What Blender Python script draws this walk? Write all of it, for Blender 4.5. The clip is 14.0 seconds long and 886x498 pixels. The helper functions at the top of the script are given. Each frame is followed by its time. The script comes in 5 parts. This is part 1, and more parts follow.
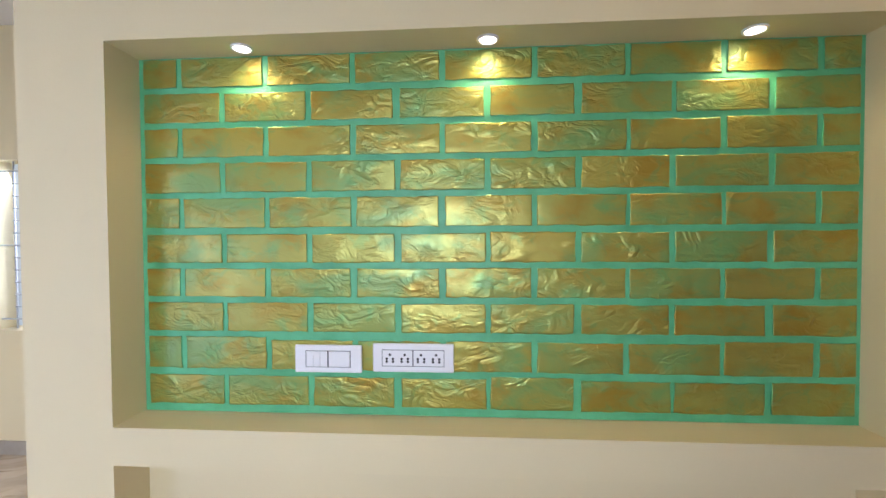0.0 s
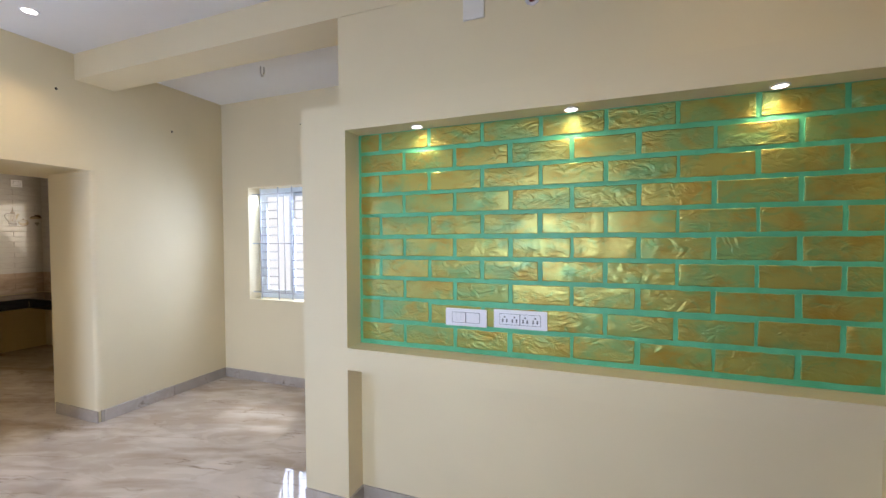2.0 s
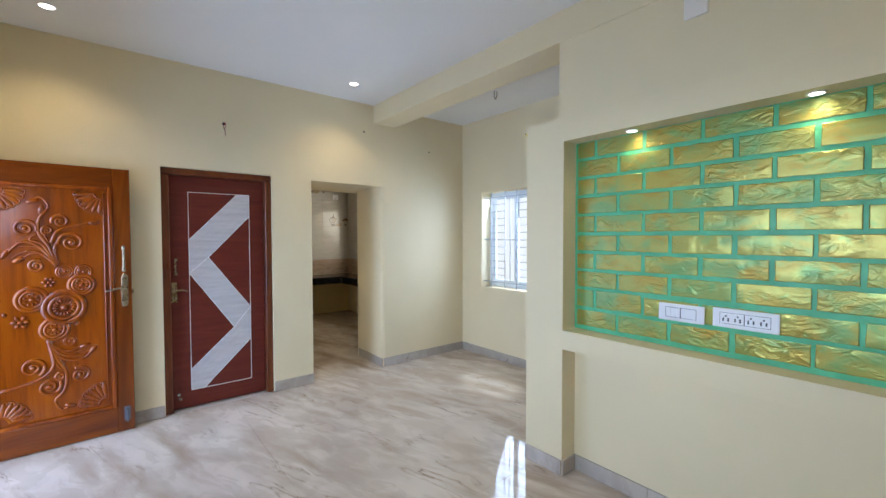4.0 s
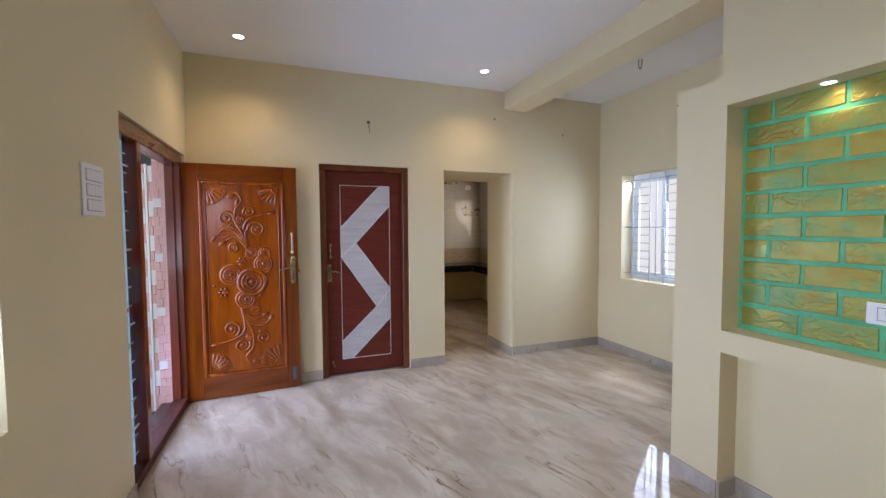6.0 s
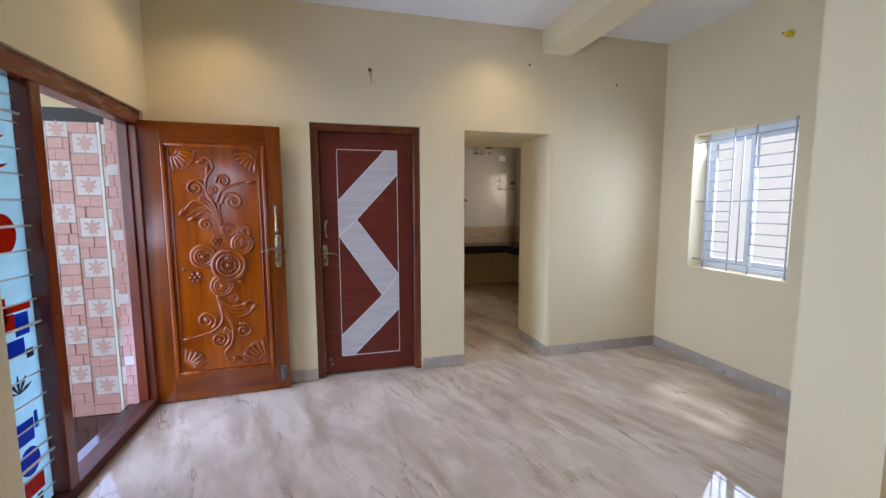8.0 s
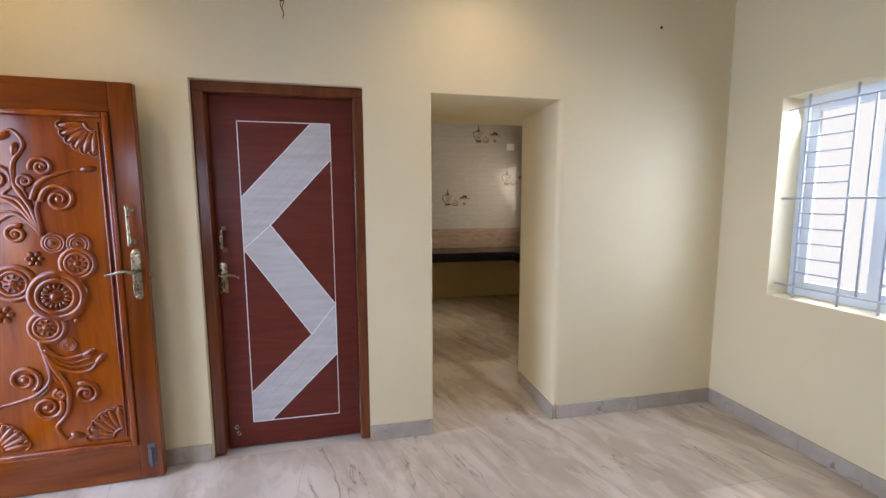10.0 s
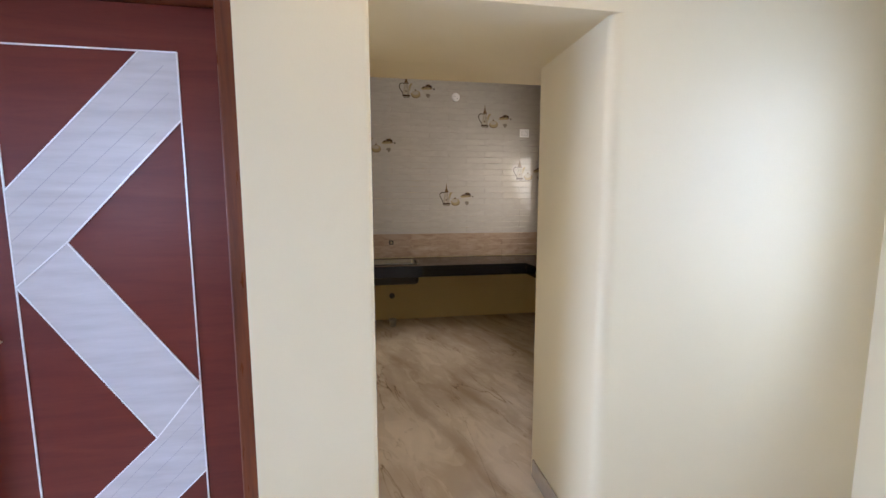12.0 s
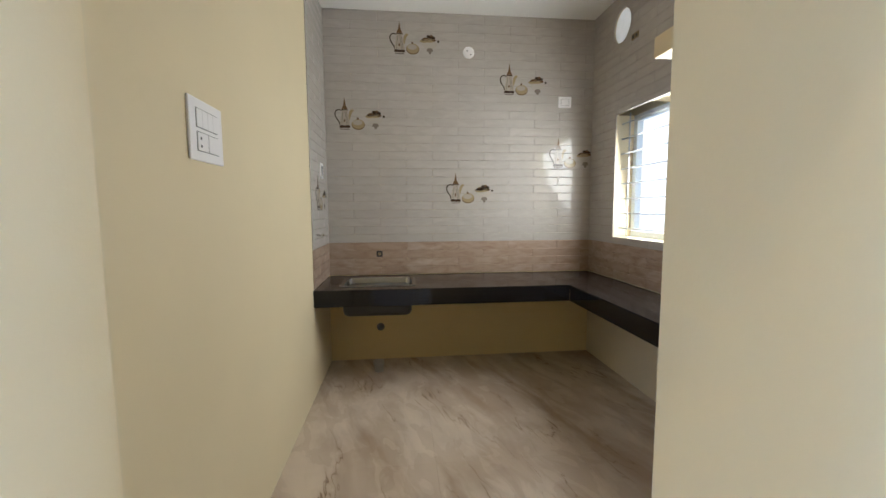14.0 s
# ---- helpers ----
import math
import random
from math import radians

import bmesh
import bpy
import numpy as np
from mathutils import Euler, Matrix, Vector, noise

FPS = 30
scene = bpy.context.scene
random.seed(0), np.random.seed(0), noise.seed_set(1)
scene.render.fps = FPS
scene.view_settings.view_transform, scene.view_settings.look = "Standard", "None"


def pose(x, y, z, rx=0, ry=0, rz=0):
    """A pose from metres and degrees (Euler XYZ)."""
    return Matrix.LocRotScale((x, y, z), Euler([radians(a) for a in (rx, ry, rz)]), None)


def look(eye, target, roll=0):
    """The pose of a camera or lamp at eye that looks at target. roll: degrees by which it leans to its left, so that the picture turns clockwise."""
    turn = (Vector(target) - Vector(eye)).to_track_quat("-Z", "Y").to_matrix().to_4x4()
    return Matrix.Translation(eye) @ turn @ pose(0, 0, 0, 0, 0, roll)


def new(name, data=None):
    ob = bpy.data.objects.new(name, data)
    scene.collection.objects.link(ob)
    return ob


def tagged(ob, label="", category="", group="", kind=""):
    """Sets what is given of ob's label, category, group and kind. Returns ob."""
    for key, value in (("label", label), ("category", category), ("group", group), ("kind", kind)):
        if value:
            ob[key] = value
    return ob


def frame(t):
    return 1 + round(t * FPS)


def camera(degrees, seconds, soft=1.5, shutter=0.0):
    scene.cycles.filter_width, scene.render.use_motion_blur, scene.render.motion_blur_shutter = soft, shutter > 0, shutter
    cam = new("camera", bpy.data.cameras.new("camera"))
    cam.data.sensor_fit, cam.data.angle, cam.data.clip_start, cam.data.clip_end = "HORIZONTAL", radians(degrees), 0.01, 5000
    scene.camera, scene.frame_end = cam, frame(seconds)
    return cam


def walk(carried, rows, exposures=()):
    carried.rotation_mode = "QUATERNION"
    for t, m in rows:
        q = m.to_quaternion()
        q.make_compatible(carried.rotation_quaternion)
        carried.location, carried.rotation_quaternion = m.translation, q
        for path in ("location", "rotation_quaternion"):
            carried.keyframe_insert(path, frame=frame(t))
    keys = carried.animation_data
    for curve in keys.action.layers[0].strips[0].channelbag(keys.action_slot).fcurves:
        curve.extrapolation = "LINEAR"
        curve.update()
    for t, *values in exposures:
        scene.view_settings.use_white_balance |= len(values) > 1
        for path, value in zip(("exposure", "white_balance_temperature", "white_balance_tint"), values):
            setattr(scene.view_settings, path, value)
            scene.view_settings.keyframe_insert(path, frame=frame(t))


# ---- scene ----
cam = camera(94.6, 14.0)
PATH = [
    (0, (0.095, 0.111, 1.498), (-0.033, 2.107, 1.451), -0.3),
    (0.5, (0.121, -0.085, 1.517), (-0.075, 1.905, 1.47), -0.3),
    (1, (0.152, -0.279, 1.52), (-0.166, 1.695, 1.47), -0.3),
    (1.5, (0.191, -0.461, 1.52), (-0.298, 1.477, 1.471), -0.3),
    (2, (0.278, -0.583, 1.521), (-0.44, 1.283, 1.467), -0.3),
    (2.5, (0.366, -0.686, 1.53), (-0.588, 1.071, 1.474), -0.2),
    (3, (0.412, -0.765, 1.519), (-0.774, 0.845, 1.467), -0.2),
    (3.5, (0.465, -0.872, 1.515), (-0.919, 0.57, 1.462), -0.1),
    (4, (0.511, -0.888, 1.515), (-1.046, 0.365, 1.453), -0.1),
    (6.5, (0.485, -0.802, 1.469), (-1.41, -0.175, 1.343), -0.3),
    (7, (0.26, -0.713, 1.462), (-1.647, -0.133, 1.303), -0.2),
    (7.5, (0.044, -0.572, 1.44), (-1.872, -0.031, 1.25), -0.2),
    (10, (-1.189, 0.261, 1.452), (-3.134, 0.668, 1.229), -0.2),
    (10.5, (-1.466, 0.373, 1.456), (-3.415, 0.762, 1.228), -0.2),
    (11, (-1.719, 0.501, 1.455), (-3.672, 0.866, 1.224), -0.2),
    (11.5, (-1.969, 0.622, 1.459), (-3.924, 0.969, 1.223), -0.2),
    (12, (-2.262, 0.698, 1.451), (-4.219, 1.036, 1.223), -0.1),
    (12.5, (-2.583, 0.784, 1.438), (-4.54, 1.12, 1.2), 0.0),
    (13, (-2.977, 0.958, 1.366), (-4.946, 1.251, 1.17), -0.15),
    (13.5, (-3.301, 1.034, 1.367), (-5.276, 1.281, 1.168), -0.1),
    (14, (-3.605, 1.104, 1.348), (-5.585, 1.312, 1.157), -0.3),
]
EXPOSURES = ((0.0, 0.34, 7150, 15), (0.6, 0.22, 7050, 17), (1.5, 0.2, 6850, 16), (2.5, 0.2, 6750, 14), (4.2, 0.12, 6300, 8), (6.5, -0.12, 6800, 17), (7.5, -0.06, 6600, 15), (10.0, 0.13, 6850, 16), (12.0, 0.52, 6100, 17), (13.0, 0.64, 5850, 15), (13.5, 0.83, 5600, 13), (14.0, 1.0, 5450, 10))
walk(cam, [(t, look(eye, target, roll)) for t, eye, target, roll in PATH], EXPOSURES)
# ---- light ----
world = bpy.data.worlds.new("sky")
scene.world = world
world.use_nodes = True
wn, wl = world.node_tree.nodes, world.node_tree.links
sky = wn.new("ShaderNodeTexSky")
sky.sky_type, sky.sun_disc = "NISHITA", False
sky.sun_elevation, sky.sun_rotation = radians(59), radians(-24)
sky.air_density, sky.dust_density = 1.0, 2.0
wl.new(sky.outputs[0], wn["Background"].inputs[0])
wn["Background"].inputs[1].default_value = 0.12


def lamp(name, kind, m, energy, colour=(1, 1, 1), **more):
    data = bpy.data.lights.new(name, kind)
    data.energy, data.color = energy, colour
    for key, value in more.items():
        setattr(data, key, value)
    ob = new(name, data)
    ob.matrix_world = m
    return ob


SUN = Vector((math.sin(radians(-24)) * math.cos(radians(59)), math.cos(radians(-24)) * math.cos(radians(59)), math.sin(radians(59))))
sun = lamp("sun", "SUN", look(SUN * 20, (0, 0, 0)), 2.6, (0.74, 0.85, 1.0), angle=radians(7))
# daylight standing in the window and door openings
DAY = (0.545, 0.70, 1.0)
lamp("daylight_south_window", "AREA", look((-0.36, -1.93, 1.47), (-1.2, 0, 0.4)), 48, DAY, shape="RECTANGLE", size=1.42, size_y=1.15, spread=radians(155))
lamp("daylight_main_door", "AREA", look((-2.97, -1.91, 1.05), (-2.8, 0, 0.6)), 30, (0.38, 0.55, 1.0), shape="RECTANGLE", size=0.88, size_y=1.9, spread=radians(140))
lamp("daylight_north_window", "AREA", look((-2.8, 3.03, 1.5), (-3.2, 0, 0.2)), 30, DAY, shape="RECTANGLE", size=0.82, size_y=1.12, spread=radians(150))
lamp("daylight_kitchen_window", "AREA", look((-6.2, 3.0, 1.62), (-5.9, 0, 1.1)), 21, (1.0, 0.92, 0.76), shape="RECTANGLE", size=1.15, size_y=0.92)

# ---- materials ----


def mat(name, colour, rough=0.5, metal=0.0, spec=0.5):
    m = bpy.data.materials.new(name)
    m.use_nodes = True
    b = m.node_tree.nodes["Principled BSDF"]
    b.inputs["Base Color"].default_value = (*colour, 1)
    b.inputs["Roughness"].default_value = rough
    b.inputs["Metallic"].default_value = metal
    b.inputs["Specular IOR Level"].default_value = spec
    return m


class Nodes:
    """A short way to write node trees."""

    def __init__(self, m):
        self.t = m.node_tree
        self.b = self.t.nodes["Principled BSDF"]

    def add(self, kind, *ins, **props):
        n = self.t.nodes.new("ShaderNode" + kind)
        for k, v in props.items():
            setattr(n, k, v)
        for i, v in enumerate(ins):
            self.put(n.inputs[i], v)
        return n

    def put(self, socket, v):
        if v is None:
            return
        if isinstance(v, bpy.types.NodeSocket):
            self.t.links.new(v, socket)
        else:
            socket.default_value = v

    def coords(self, scale=(1, 1, 1), rot=(0, 0, 0), which="Object", shift=None):
        c = self.add("TexCoord").outputs[which]
        if which == "World":
            c = self.add("NewGeometry").outputs["Position"]
        if shift is not None:
            c = self.add("VectorMath", c, shift, operation="ADD").outputs[0]
        n = self.add("Mapping", c)
        n.inputs["Scale"].default_value = scale
        n.inputs["Rotation"].default_value = [radians(a) for a in rot]
        return n.outputs[0]

    def place(self):
        return self.add("NewGeometry").outputs["Position"]

    def mapped(self, scale=(1, 1, 1), rot=(0, 0, 0), shift=None):
        c = self.place()
        if shift is not None:
            c = self.add("VectorMath", c, shift, operation="ADD").outputs[0]
        n = self.add("Mapping", c)
        n.inputs["Scale"].default_value = scale
        n.inputs["Rotation"].default_value = [radians(a) for a in rot]
        return n.outputs[0]

    def noise(self, vec, scale, detail=4.0, rough=0.55, dist=0.0):
        n = self.add("TexNoise", vec)
        n.inputs["Scale"].default_value, n.inputs["Detail"].default_value = scale, detail
        n.inputs["Roughness"].default_value, n.inputs["Distortion"].default_value = rough, dist
        return n.outputs[0]

    def ramp(self, fac, stops):
        n = self.add("ValToRGB", fac)
        e = n.color_ramp.elements
        while len(e) < len(stops):
            e.new(0.5)
        for el, (p, c) in zip(e, stops):
            el.position = p
            el.color = (*c, 1) if len(c) == 3 else c
        return n.outputs[0]

    def mix(self, fac, a, b, blend="MIX"):
        n = self.add("Mix", data_type="RGBA", blend_type=blend)
        self.put(n.inputs[0], fac)
        self.put(n.inputs[6], a if isinstance(a, bpy.types.NodeSocket) else (*a, 1))
        self.put(n.inputs[7], b if isinstance(b, bpy.types.NodeSocket) else (*b, 1))
        return n.outputs[2]

    def math(self, op, a, b=None):
        n = self.add("Math", a, b, operation=op)
        return n.outputs[0]

    def span(self, v, a, b, c, d):
        n = self.add("MapRange", v, a, b, c, d)
        return n.outputs[0]

    def random(self):
        return self.add("ObjectInfo").outputs["Random"]

    def bump(self, height, strength=0.2, distance=0.01):
        n = self.add("Bump")
        n.inputs["Strength"].default_value, n.inputs["Distance"].default_value = strength, distance
        self.put(n.inputs["Height"], height)
        self.put(self.b.inputs["Normal"], n.outputs[0])
        return n

    def set(self, **ins):
        for k, v in ins.items():
            self.put(self.b.inputs[k.replace("_", " ")], v)


def paint(name, colour, rough=0.6, wave=0.06):
    """Rolled wall paint: faint roller grain, slow unevenness."""
    m = mat(name, colour, rough, spec=0.3)
    n = Nodes(m)
    slow = n.noise(n.mapped(), 1.3, 3)
    dirt = n.noise(n.mapped(), 9, 4)
    dark = tuple(c * (1 - wave) for c in colour)
    c1 = n.mix(n.span(slow, 0.3, 0.7, 0, 1), dark, colour)
    c2 = n.mix(n.span(dirt, 0.62, 0.8, 0, 0.25), c1, tuple(c * 0.9 for c in colour))
    n.set(Base_Color=c2, Roughness=n.span(slow, 0.3, 0.7, rough - 0.06, rough + 0.06))
    n.bump(n.math("ADD", n.math("MULTIPLY", n.noise(n.mapped(), 2.2, 2), 1.0), n.math("MULTIPLY", n.noise(n.mapped(), 120, 2), 0.05)), 0.35, 0.012)
    return m


def marble(name, light, mid, vein, rough, stretch=(1.0, 2.3), turn=-17, per_piece=False, uneven=0.08):
    """Polished vitrified tile: chunky drifting patches, soft brown streaks and broken hair veins along them."""
    m = mat(name, light, rough)
    n = Nodes(m)
    shift = n.add("CombineXYZ", n.math("MULTIPLY", n.random(), 37.0), n.math("MULTIPLY", n.random(), 11.0), 0.0).outputs[0] if per_piece else None
    turned_ = n.mapped((1, 1, 1), (0, 0, turn), shift)
    wob = n.add("TexNoise", turned_)
    wob.inputs["Scale"].default_value, wob.inputs["Detail"].default_value = 1.8, 4
    bend = n.add("VectorMath", turned_, n.add("VectorMath", wob.outputs["Color"], (0.12, 0.11, 0.0), operation="MULTIPLY").outputs[0], operation="ADD").outputs[0]
    v = n.add("VectorMath", bend, (stretch[0], stretch[1], stretch[1]), operation="MULTIPLY").outputs[0]
    long_ = n.add("VectorMath", bend, (stretch[0] * 0.5, stretch[1] * 1.25, stretch[1]), operation="MULTIPLY").outputs[0]
    clouds = n.noise(v, 1.5, 3.0, 0.5, 0.5)
    flakes = n.noise(v, 3.4, 3, 0.5, 0.9)
    streak = n.noise(long_, 1.6, 4, 0.5, 0.2)
    soft = n.noise(turned_, 0.9, 3, 0.5)
    half = tuple(0.5 * a + 0.5 * b for a, b in zip(light, mid))
    c = n.ramp(clouds, [(0.36, half), (0.46, tuple(0.75 * a + 0.25 * b for a, b in zip(light, mid))), (0.54, light), (0.66, tuple(min(0.9, a * 1.12) for a in light))])
    c = n.mix(n.span(flakes, 0.52, 0.565, 0, 0.38), c, half)
    c = n.mix(n.span(flakes, 0.44, 0.40, 0, 0.3), c, tuple(min(0.9, a * 1.15) for a in light))
    c = n.mix(n.span(streak, 0.54, 0.70, 0, 0.75), c, mid)
    c = n.mix(n.span(soft, 0.4, 0.7, 0.0, 0.2), c, mid)
    c = n.mix(n.span(n.random(), 0, 1, 0, uneven), c, mid)
    for scale, level, wide, much, place in ((0.62, 0.50, 0.0032, 0.8, 0.8), (0.95, 0.46, 0.0035, 0.6, 1.3)):
        ridge = n.math("ABSOLUTE", n.math("SUBTRACT", n.noise(long_, scale, 5, 0.58, 0.0), level))
        gate = n.span(n.noise(v, place * 1.7, 3), 0.50, 0.60, 0, much)
        halo = n.math("MULTIPLY", n.span(ridge, 0.0, wide * 5, 0.5, 0), gate)
        c = n.mix(halo, c, mid)
        c = n.mix(n.math("MULTIPLY", n.span(ridge, 0.0, wide, 1, 0), gate), c, vein)
    n.set(Base_Color=c, Roughness=n.span(flakes, 0.3, 0.7, rough * 0.8, rough * 1.3))
    n.bump(n.noise(n.mapped(), 3.0, 2), 0.015, 0.01)
    return m


def wood(name, dark, mid, light, rough=0.3, along="z", scale=1.0, coat=0.0):
    m = mat(name, mid, rough, spec=0.32)
    n = Nodes(m)
    s = {"x": (0.9, 9, 9), "y": (9, 0.9, 9), "z": (9, 9, 0.9)}[along]
    shift = n.add("CombineXYZ", n.math("MULTIPLY", n.random(), 7.0), n.math("MULTIPLY", n.random(), 13.0), n.math("MULTIPLY", n.random(), 5.0)).outputs[0]
    v = n.coords(tuple(a * scale for a in s), shift=shift)
    grain = n.noise(v, 1.1, 6, 0.6, 1.0)
    pores = n.noise(v, 9, 3, 0.5)
    c = n.ramp(grain, [(0.28, dark), (0.5, mid), (0.72, light)])
    c = n.mix(n.span(pores, 0.55, 0.75, 0, 0.45), c, dark)
    n.set(Base_Color=c, Roughness=n.span(pores, 0.3, 0.7, rough * 0.85, rough * 1.25), Coat_Weight=coat, Coat_Roughness=0.12)
    n.bump(pores, 0.05, 0.002)
    return m


CREAM = paint("cream_wall_paint", (0.765, 0.645, 0.41), 0.55)
KCREAM = paint("yellow_cream_kitchen_paint", (0.72, 0.62, 0.41), 0.55)
# kitchen paint made yellower: warm bounced light under the counter put into the colour
KBOUNCE = paint("kitchen_paint_warm_bounce", (0.74, 0.59, 0.30), 0.55)
WHITE = paint("white_ceiling_paint", (0.86, 0.845, 0.81), 0.7, 0.03)
FLOOR = marble("polished_marble_tile", (0.64, 0.545, 0.445), (0.36, 0.262, 0.175), (0.16, 0.095, 0.055), 0.035)
GROUT = mat("tile_joint", (0.50, 0.43, 0.36), 0.6)
SKIRT = marble("grey_marble_skirting", (0.53, 0.465, 0.40), (0.36, 0.30, 0.24), (0.20, 0.15, 0.11), 0.12, (4.0, 2.0), 35, True, 0.7)

# ---- structure ----


def boxes(*spans):
    """A bmesh of boxes, each given as x0, x1, y0, y1, z0, z1."""
    bm = bmesh.new()
    for x0, x1, y0, y1, z0, z1 in spans:
        vs = [bm.verts.new((x, y, z)) for x in (x0, x1) for y in (y0, y1) for z in (z0, z1)]
        for q in ((0, 1, 3, 2), (4, 6, 7, 5), (0, 4, 5, 1), (2, 3, 7, 6), (0, 2, 6, 4), (1, 5, 7, 3)):
            bm.faces.new([vs[i] for i in q])
    return bm


def mesh(name, bm, material, smooth=False):
    me = bpy.data.meshes.new(name)
    bmesh.ops.recalc_face_normals(bm, faces=bm.faces[:])
    bm.to_mesh(me)
    bm.free()
    me.materials.append(material)
    if smooth:
        me.shade_smooth()
    return me


def thing(name, bm, material, label="", category="", kind="", group="", smooth=False):
    return tagged(new(name, mesh(name, bm, material, smooth)), label, category, group, kind)


def empty(name, at, label, category, kind="", group="", turn=0.0):
    ob = new(name)
    ob.matrix_world = pose(*at, 0, 0, turn)
    return tagged(ob, label, category, group, kind)


def part(name, bm, material, parent, label="", smooth=False, at=(0, 0, 0), turn=(0, 0, 0)):
    ob = new(name, mesh(name, bm, material, smooth) if isinstance(bm, bmesh.types.BMesh) else bm)
    ob.parent = parent
    ob.matrix_basis = pose(*at, *turn)
    return tagged(ob, label)


def bevelled(bm, width=0.003, segments=2):
    bmesh.ops.bevel(bm, geom=bm.edges[:], offset=width, segments=segments, affect="EDGES", profile=0.5, clamp_overlap=True)
    return bm


def block(x0, x1, y0, y1, z0, z1, bevel=0.003, segments=2):
    bm = boxes((x0, x1, y0, y1, z0, z1))
    return bevelled(bm, bevel, segments) if bevel else bm


def prism(points, z0, z1):
    bm = bmesh.new()
    low = [bm.verts.new((x, y, z0)) for x, y in points]
    high = [bm.verts.new((x, y, z1)) for x, y in points]
    bm.faces.new(low[::-1]), bm.faces.new(high)
    for i in range(len(points)):
        j = (i + 1) % len(points)
        bm.faces.new((low[i], low[j], high[j], high[i]))
    return bm


def merged(*bms):
    out = bmesh.new()
    for bm in bms:
        me = bpy.data.meshes.new("tmp")
        bm.to_mesh(me)
        out.from_mesh(me)
        bm.free()
        bpy.data.meshes.remove(me)
    return out


def round_corner(cx, cy, r, a0, a1, n=8):
    return [(cx + r * math.cos(radians(a0 + (a1 - a0) * i / n)), cy + r * math.sin(radians(a0 + (a1 - a0) * i / n))) for i in range(n + 1)]


WX, SY, NY, EX, PY, TOP = -3.6, -1.67, 2.757, 1.275, 1.425, 2.985   # inner wall planes, partition face, ceiling
OP0, OP1, OPH, OPX = 0.70, 1.515, 2.087, -4.205                      # kitchen opening and its depth
KX, KS, KN, KTOP = -7.26, 0.478, 2.865, 3.02                         # kitchen walls and ceiling
FRONT, BOXL, BOXT = 1.286, -1.287, 2.24                              # niche surround

# west wall, with the room door and the deep rounded kitchen opening
r = 0.045
south_leg = prism([(WX, 0.308), *round_corner(WX - 0.015, OP0 - 0.015, 0.015, 0, 90), (OPX, OP0), (OPX, 0.308)], 0, OPH)
north_leg = prism([(OPX, OP1), *round_corner(WX - r, OP1 + r, r, 270, 360), (WX, NY + 0.23), (OPX, NY + 0.23)], 0, OPH)
west = merged(south_leg, north_leg, boxes((OPX, WX, 0.308, NY + 0.23, OPH, TOP + 0.1), (OPX, WX, SY - 0.23, -0.578, 0, TOP + 0.1), (OPX, WX, -0.578, 0.308, 2.10, TOP + 0.1), (-4.30, OPX, -0.8, 0.478, 0, TOP + 0.1)))
wall_west = thing("wall_west", west, CREAM, "cream painted plaster wall with a deep kitchen opening", "wall", "structure")
# south wall with the main door and a window
D0, D1, W0, W1 = -3.505, -2.112, -1.115, 0.40
wall_south = thing("wall_south", boxes((WX, D0, SY - 0.23, SY, 0, TOP + 0.1), (D0, D1, SY - 0.23, SY, 2.10, TOP + 0.1), (D1, W0, SY - 0.23, SY, 0, TOP + 0.1),
                   (W0, W1, SY - 0.23, SY, 0, 0.86), (W0, W1, SY - 0.23, SY, 2.08, TOP + 0.1), (W1, EX + 0.25, SY - 0.23, SY, 0, TOP + 0.1)), CREAM, "cream painted plaster wall beside the main door", "wall", "structure")
# north wall with the grille window
NW0, NW1, NZ0, NZ1 = -3.232, -2.363, 0.878, 2.066
wall_north = thing("wall_north", boxes((WX, NW0, NY, NY + 0.23, 0, TOP + 0.1), (NW0, NW1, NY, NY + 0.23, 0, NZ0), (NW0, NW1, NY, NY + 0.23, NZ1, TOP + 0.1), (NW1, EX + 0.25, NY, NY + 0.23, 0, TOP + 0.1)), CREAM, "cream painted plaster wall round a grille window", "wall", "structure")
# east wall with a door opening
wall_east = thing("wall_east", boxes((EX, EX + 0.23, 1.21, NY, 0, TOP + 0.1), (EX, EX + 0.23, 0.31, 1.21, 2.10, TOP + 0.1), (EX, EX + 0.23, SY, 0.31, 0, TOP + 0.1)), CREAM, "cream painted plaster wall with a door opening", "wall", "structure")
# partition under the beam, and the raised niche surround on it
wall_partition = thing("wall_partition", boxes((BOXL, EX, PY, 1.70, 0, BOXT), (-1.135, EX, PY, 1.70, BOXT, 2.785)), CREAM, "cream painted partition wall behind the feature niche", "wall", "structure")
niche_surround = empty("niche_surround", (0, 0, 0), "cream plaster surround framing the brick feature niche", "niche", "structure")
for name_, span_ in (("pier", (BOXL, -1.0, FRONT, PY, 0, BOXT)), ("head_band", (-1.0, EX, FRONT, PY, 2.10, BOXT)), ("ledge", (-1.0, EX, FRONT, PY, 0.806, 0.925))):
    part(name_, boxes(span_), CREAM, niche_surround)
beam = thing("ceiling_beam", boxes((WX, EX, PY - 0.006, 1.70, 2.785, TOP)), CREAM, "cream painted beam across the ceiling", "beam", "structure")
ceiling = thing("ceiling", boxes((WX, EX, SY, NY, TOP, TOP + 0.12)), WHITE, "white painted flat ceiling", "ceiling", "structure")
